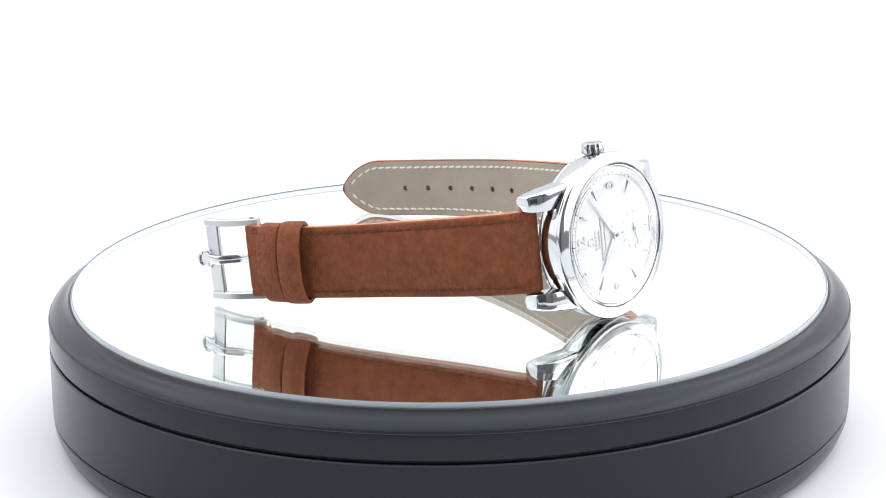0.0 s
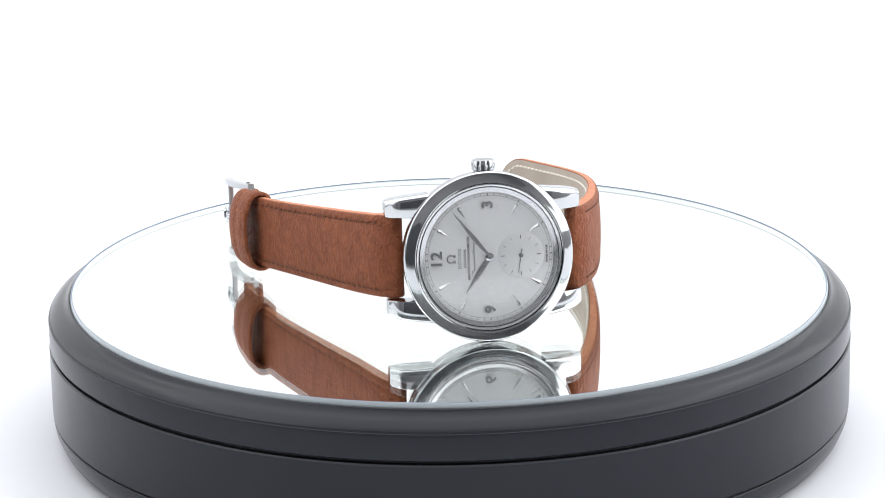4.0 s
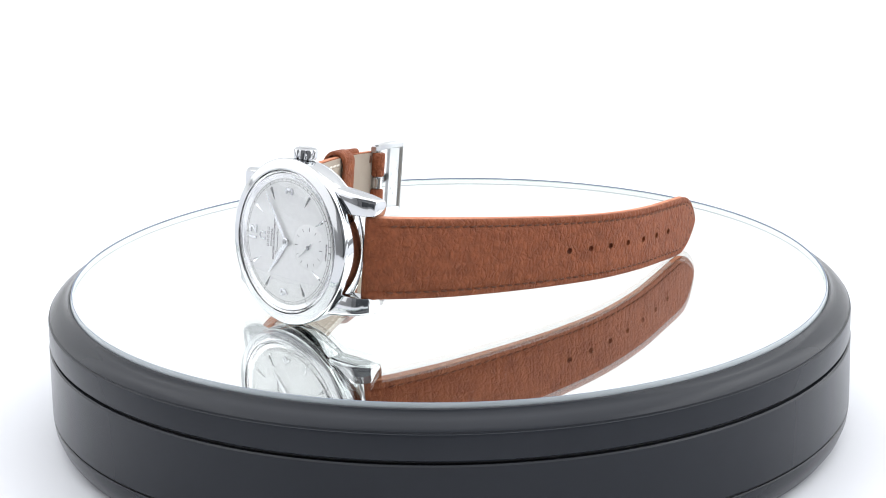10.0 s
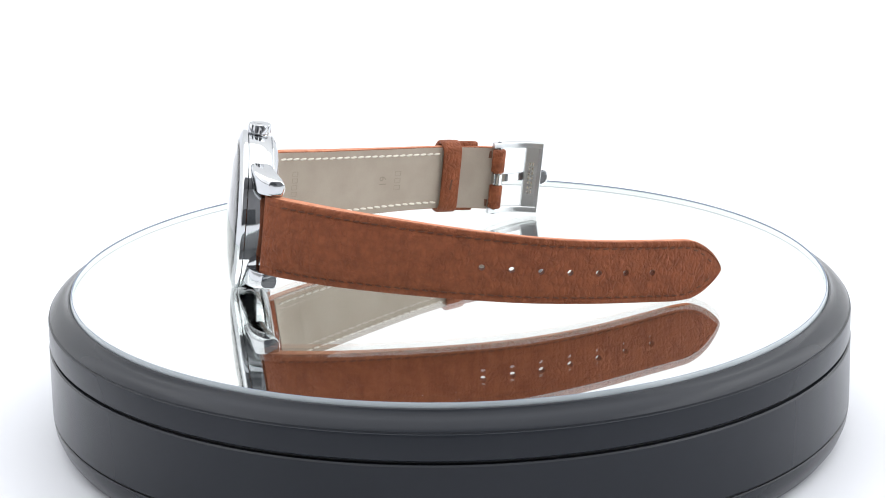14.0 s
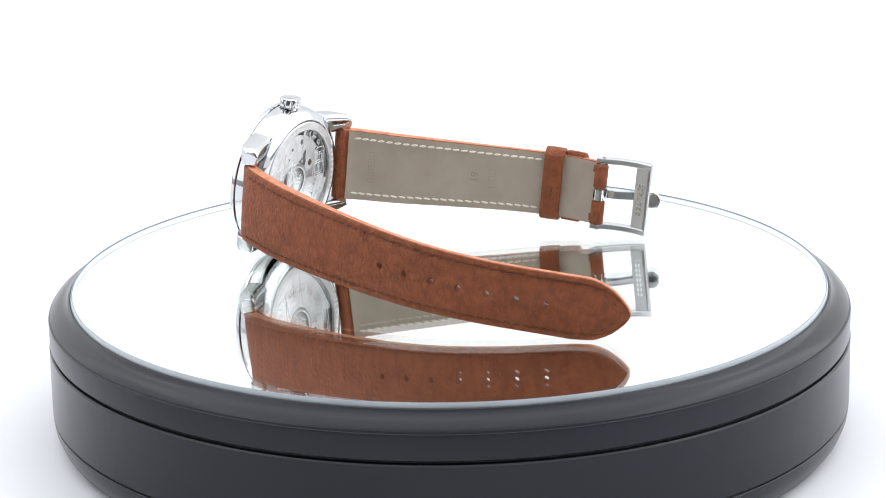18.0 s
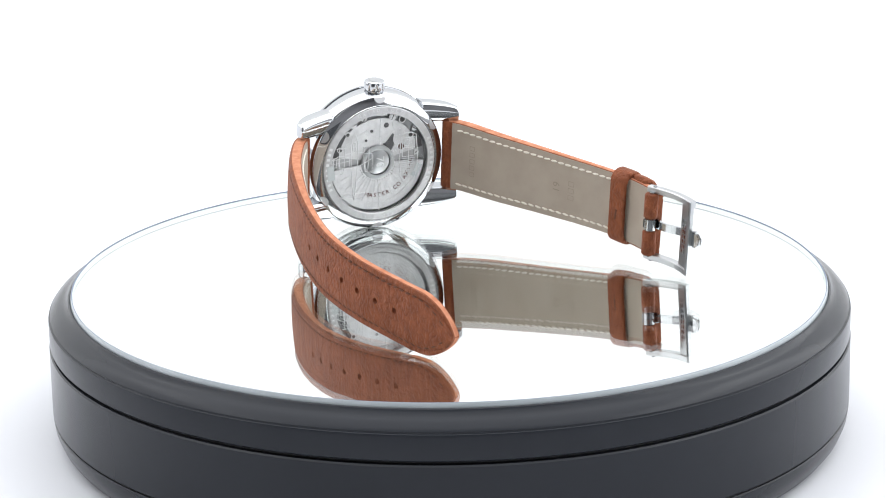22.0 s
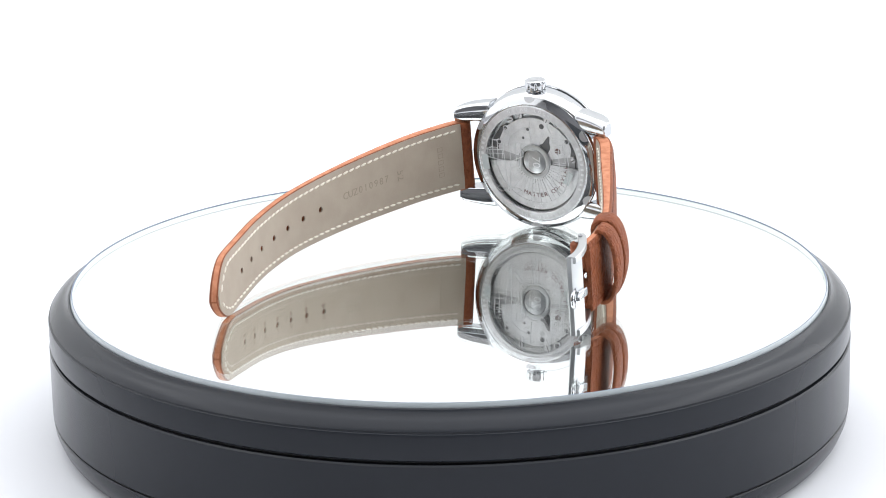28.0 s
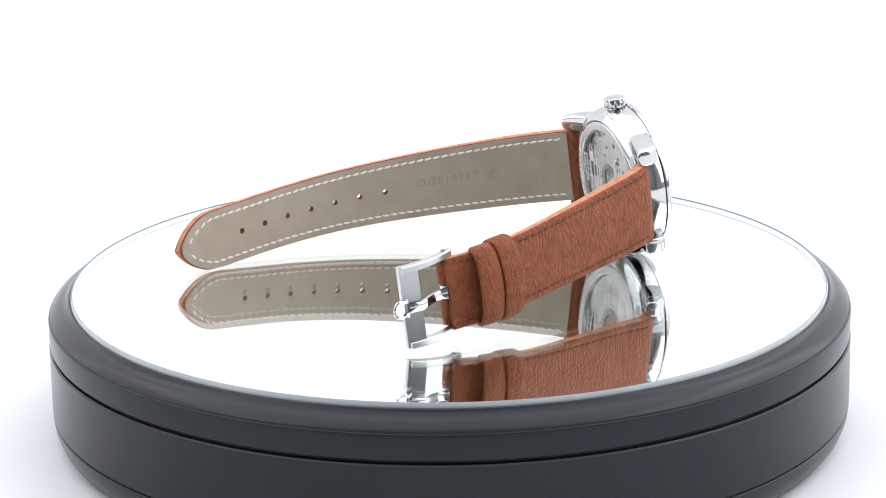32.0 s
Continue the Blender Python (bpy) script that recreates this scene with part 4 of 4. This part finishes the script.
def end_plate():
    bm = bmesh.new()
    rings = []
    for k in range(9):
        x = -9.6 + 19.2 * k / 8
        rings.append([bm.verts.new((e1, x, z)) for e1, z in ((8.7, 1.4), (8.7, 2.3), (8.95, 2.55), (12.6, 1.25), (12.95, 0.9), (12.95, -0.1), (12.65, -0.35), (12.2, -0.1), (11.9, 0.4))])
    n = 9
    for a, b in zip(rings, rings[1:]):
        for i in range(n):
            bm.faces.new((a[i], a[(i + 1) % n], b[(i + 1) % n], b[i]))
    bm.faces.new(rings[0])
    bm.faces.new(rings[-1])
    return moved(bm, BM4)


buckle = wp("buckle", end_plate(), SATIN, None, "satin steel pin buckle at the strap end", 30)
wp("arm", side_plate(1), SATIN, buckle, "satin steel side arm", 30)
wp("arm", side_plate(-1), SATIN, buckle, "satin steel side arm", 30)
for sg in (1, -1):
    wp("bar_pin", moved(lathe([(0, -0.1), (0.5, -0.1), (0.5, 0.12), (0.38, 0.18), (0, 0.18)], 20), BM4 @ Matrix.Translation((0.0, sg * 9.85, 0.5)) @ Matrix.Rotation(sg * -math.pi / 2, 4, "X")), DARKSTEEL, buckle, "round pin end")
# leather loops round the bar, either side of the tongue
for x0, x1 in ((1.75, 8.1), (-8.1, -1.75)):
    wp("bar_fold", moved(lathe([(0, x0), (1.45, x0), (1.75, x0 + 0.3), (1.75, x1 - 0.3), (1.45, x1), (0, x1)], 32), BM4 @ Matrix.Translation((-0.2, 0, -0.35)) @ Matrix.Rotation(-math.pi / 2, 4, "X")), LEATHER, strap_a, "leather fold round the buckle bar", 50)


def tongue_bm():
    bm = bmesh.new()
    path = [(-1.6, -0.9, 1.1), (-1.2, 1.15, 1.25), (0.3, 1.5, 1.35), (1.4, 1.3, 1.3), (2.0, 1.0, 1.05), (4.5, 1.15, 1.0), (7.2, 2.2, 1.0), (9.0, 2.95, 1.05), (12.2, 1.8, 1.1)]
    rings = []
    for e1, z, w in path:
        t = 0.45
        rings.append([bm.verts.new((e1, x, z + dz)) for x, dz in ((-w, -t), (w, -t), (w, t - 0.15), (w - 0.2, t), (-w + 0.2, t), (-w, t - 0.15))])
    for a, b in zip(rings, rings[1:]):
        for i in range(6):
            bm.faces.new((a[i], a[(i + 1) % 6], b[(i + 1) % 6], b[i]))
    bm.faces.new(rings[0])
    bm.faces.new(rings[-1])
    return moved(bm, BM4)


def bar(r, x0, x1):
    return moved(lathe([(0, x0), (r, x0), (r, x1), (0, x1)], 24), BM4 @ Matrix.Translation((-0.2, 0, -0.35)) @ Matrix.Rotation(-math.pi / 2, 4, "X"))


wp("spring_bar", bar(0.7, -8.6, 8.6), STEEL, buckle, "slim steel bar through the strap end", 40)
wp("tongue_collar", bar(1.45, -1.45, 1.45), STEEL, buckle, "polished collar of the tongue round the bar", 40)
tongue = wp("tongue", tongue_bm(), STEEL, buckle, "polished buckle tongue", 40)
ring_ = tube([(13.8 - 1.75 * math.cos(a), 1.85 * math.sin(a), 1.85) for a in np.linspace(-2.45, 2.45, 30) + math.pi], 0.42, 8)
wp("emblem", moved(joined(ring_, prism([(13.8 + 1.5 * math.cos(a), 1.55 * math.sin(a)) for a in np.linspace(0, 2 * math.pi, 30, endpoint=False)], 1.4, 1.8),
   box(11.9, 12.6, -2.2, -0.9, 1.6, 2.15, 0.12), box(11.9, 12.6, 0.9, 2.2, 1.6, 2.15, 0.12)), BM4 @ Matrix.Translation((0, 0, -0.55))), STEEL, buckle, "raised round emblem on the tongue", 40)
for k in range(7):
    for q in range(2):
        wp("engraved_bar", moved(box(-0.26 + 0.9 * q, 0.26 + 0.9 * q, -4.6 + 1.3 * k, -3.7 + 1.3 * k, -0.03, 0.03), BM4 @ Matrix.Translation((9.9, 0, 1.02)) @ Matrix.Rotation(radians(17.4), 4, "Y")), STEEL, buckle, "", 0)

# stamped marks on the lining
def stamp(curve, parent, s, x, bm_, h):
    m = curve.frame_at(s, x, h)
    wp("stamped_mark", moved(bm_, m), EMBOSS, parent, "shallow stamped mark in the lining", 0)


def frame_bars(n, step, lx, ly, along):
    """Hollow stamped bars in a row, in place of letters."""
    out = []
    for k in range(n):
        o = (k - (n - 1) / 2) * step
        for q in (-1, 1):
            if along:
                out.append(box(o + q * lx / 2 - 0.05, o + q * lx / 2 + 0.05, -ly / 2, ly / 2, -0.03, 0.03))
                out.append(box(o - lx / 2, o + lx / 2, q * ly / 2 - 0.05, q * ly / 2 + 0.05, -0.03, 0.03))
            else:
                out.append(box(-ly / 2, ly / 2, o + q * lx / 2 - 0.05, o + q * lx / 2 + 0.05, -0.03, 0.03))
                out.append(box(q * ly / 2 - 0.05, q * ly / 2 + 0.05, o - lx / 2, o + lx / 2, -0.03, 0.03))
    return joined(*out)


stamp(CA, strap_a, 43.0, 0, frame_bars(3, 1.9, 1.2, 1.7, False), -thick(43, 0) - 0.29)
def turned_text(t_, size, deg):
    return moved(text_bm(t_, size, 0.05, 0.0), Matrix.Rotation(math.pi, 4, "X") @ Matrix.Rotation(radians(deg), 4, "Z"))


for k, ch in enumerate("CUZ010987"):
    stamp(CB, strap_b, 44.6 - 1.85 * k, 0.5, turned_text(ch, 2.7, 180), -thick(44.6 - 1.85 * k, 0) - 0.29)
stamp(CB, strap_b, 25.0, 0.2, turned_text("52", 3.0, 90), -thick(25, 0) - 0.29)
stamp(CA, strap_a, 38.5, 0, turned_text("19", 3.0, 90), -thick(38.5, 0) - 0.29)

for cv, st_ in ((CA, strap_a), (CB, strap_b)):
    stamp(cv, st_, 11.0, 0, frame_bars(5, 1.8, 1.1, 1.5, False), -thick(11, 0) - 0.29)

# small cuts where the lining meets the buckle fold
for x_ in (-6.7, 6.7):
    cut = prism([(-0.45, -0.95), (0.45, -0.95), (0.25, 0.95), (-0.25, 0.95)] if x_ < 0 else [(-0.25, -0.95), (0.25, -0.95), (0.45, 0.95), (-0.45, 0.95)], -0.04, 0.04)
    wp("lining_cut", moved(cut, CA.frame_at(LA - 2.6, x_, -thick(LA, 0) - 0.31)), PUNCH, strap_a, "small dark cut in the lining", 0)


# ---- motion ----
def motions():
    steps = [0.25 * k for k in range(129)]
    walk(watch, [(t, Matrix.Rotation(turn(t), 4, "Z") @ W0) for t in steps])
    walk(platter, [(t, Matrix.Rotation(turn(t), 4, "Z")) for t in steps])

    def hand(x, y, z, deg):
        return pose((R_CASE + x) * MM, y * MM, z * MM, 0, 0, -deg)
    # small seconds run six degrees a second; the time is about 10:08:43
    walk(seconds_hand, [(t, hand(0, SUBY, DZ + 0.25, 6 * (42.7 + t))) for t in range(33)])
    walk(minute_hand, [(t, hand(0, 0, DZ + 0.62, 6 * (8 + (42.7 + t) / 60))) for t in (0, 16, 32)])
    walk(hour_hand, [(t, hand(0, 0, DZ + 0.34, 30 * (10 + (8 + (42.7 + t) / 60) / 60))) for t in (0, 16, 32)])


motions()
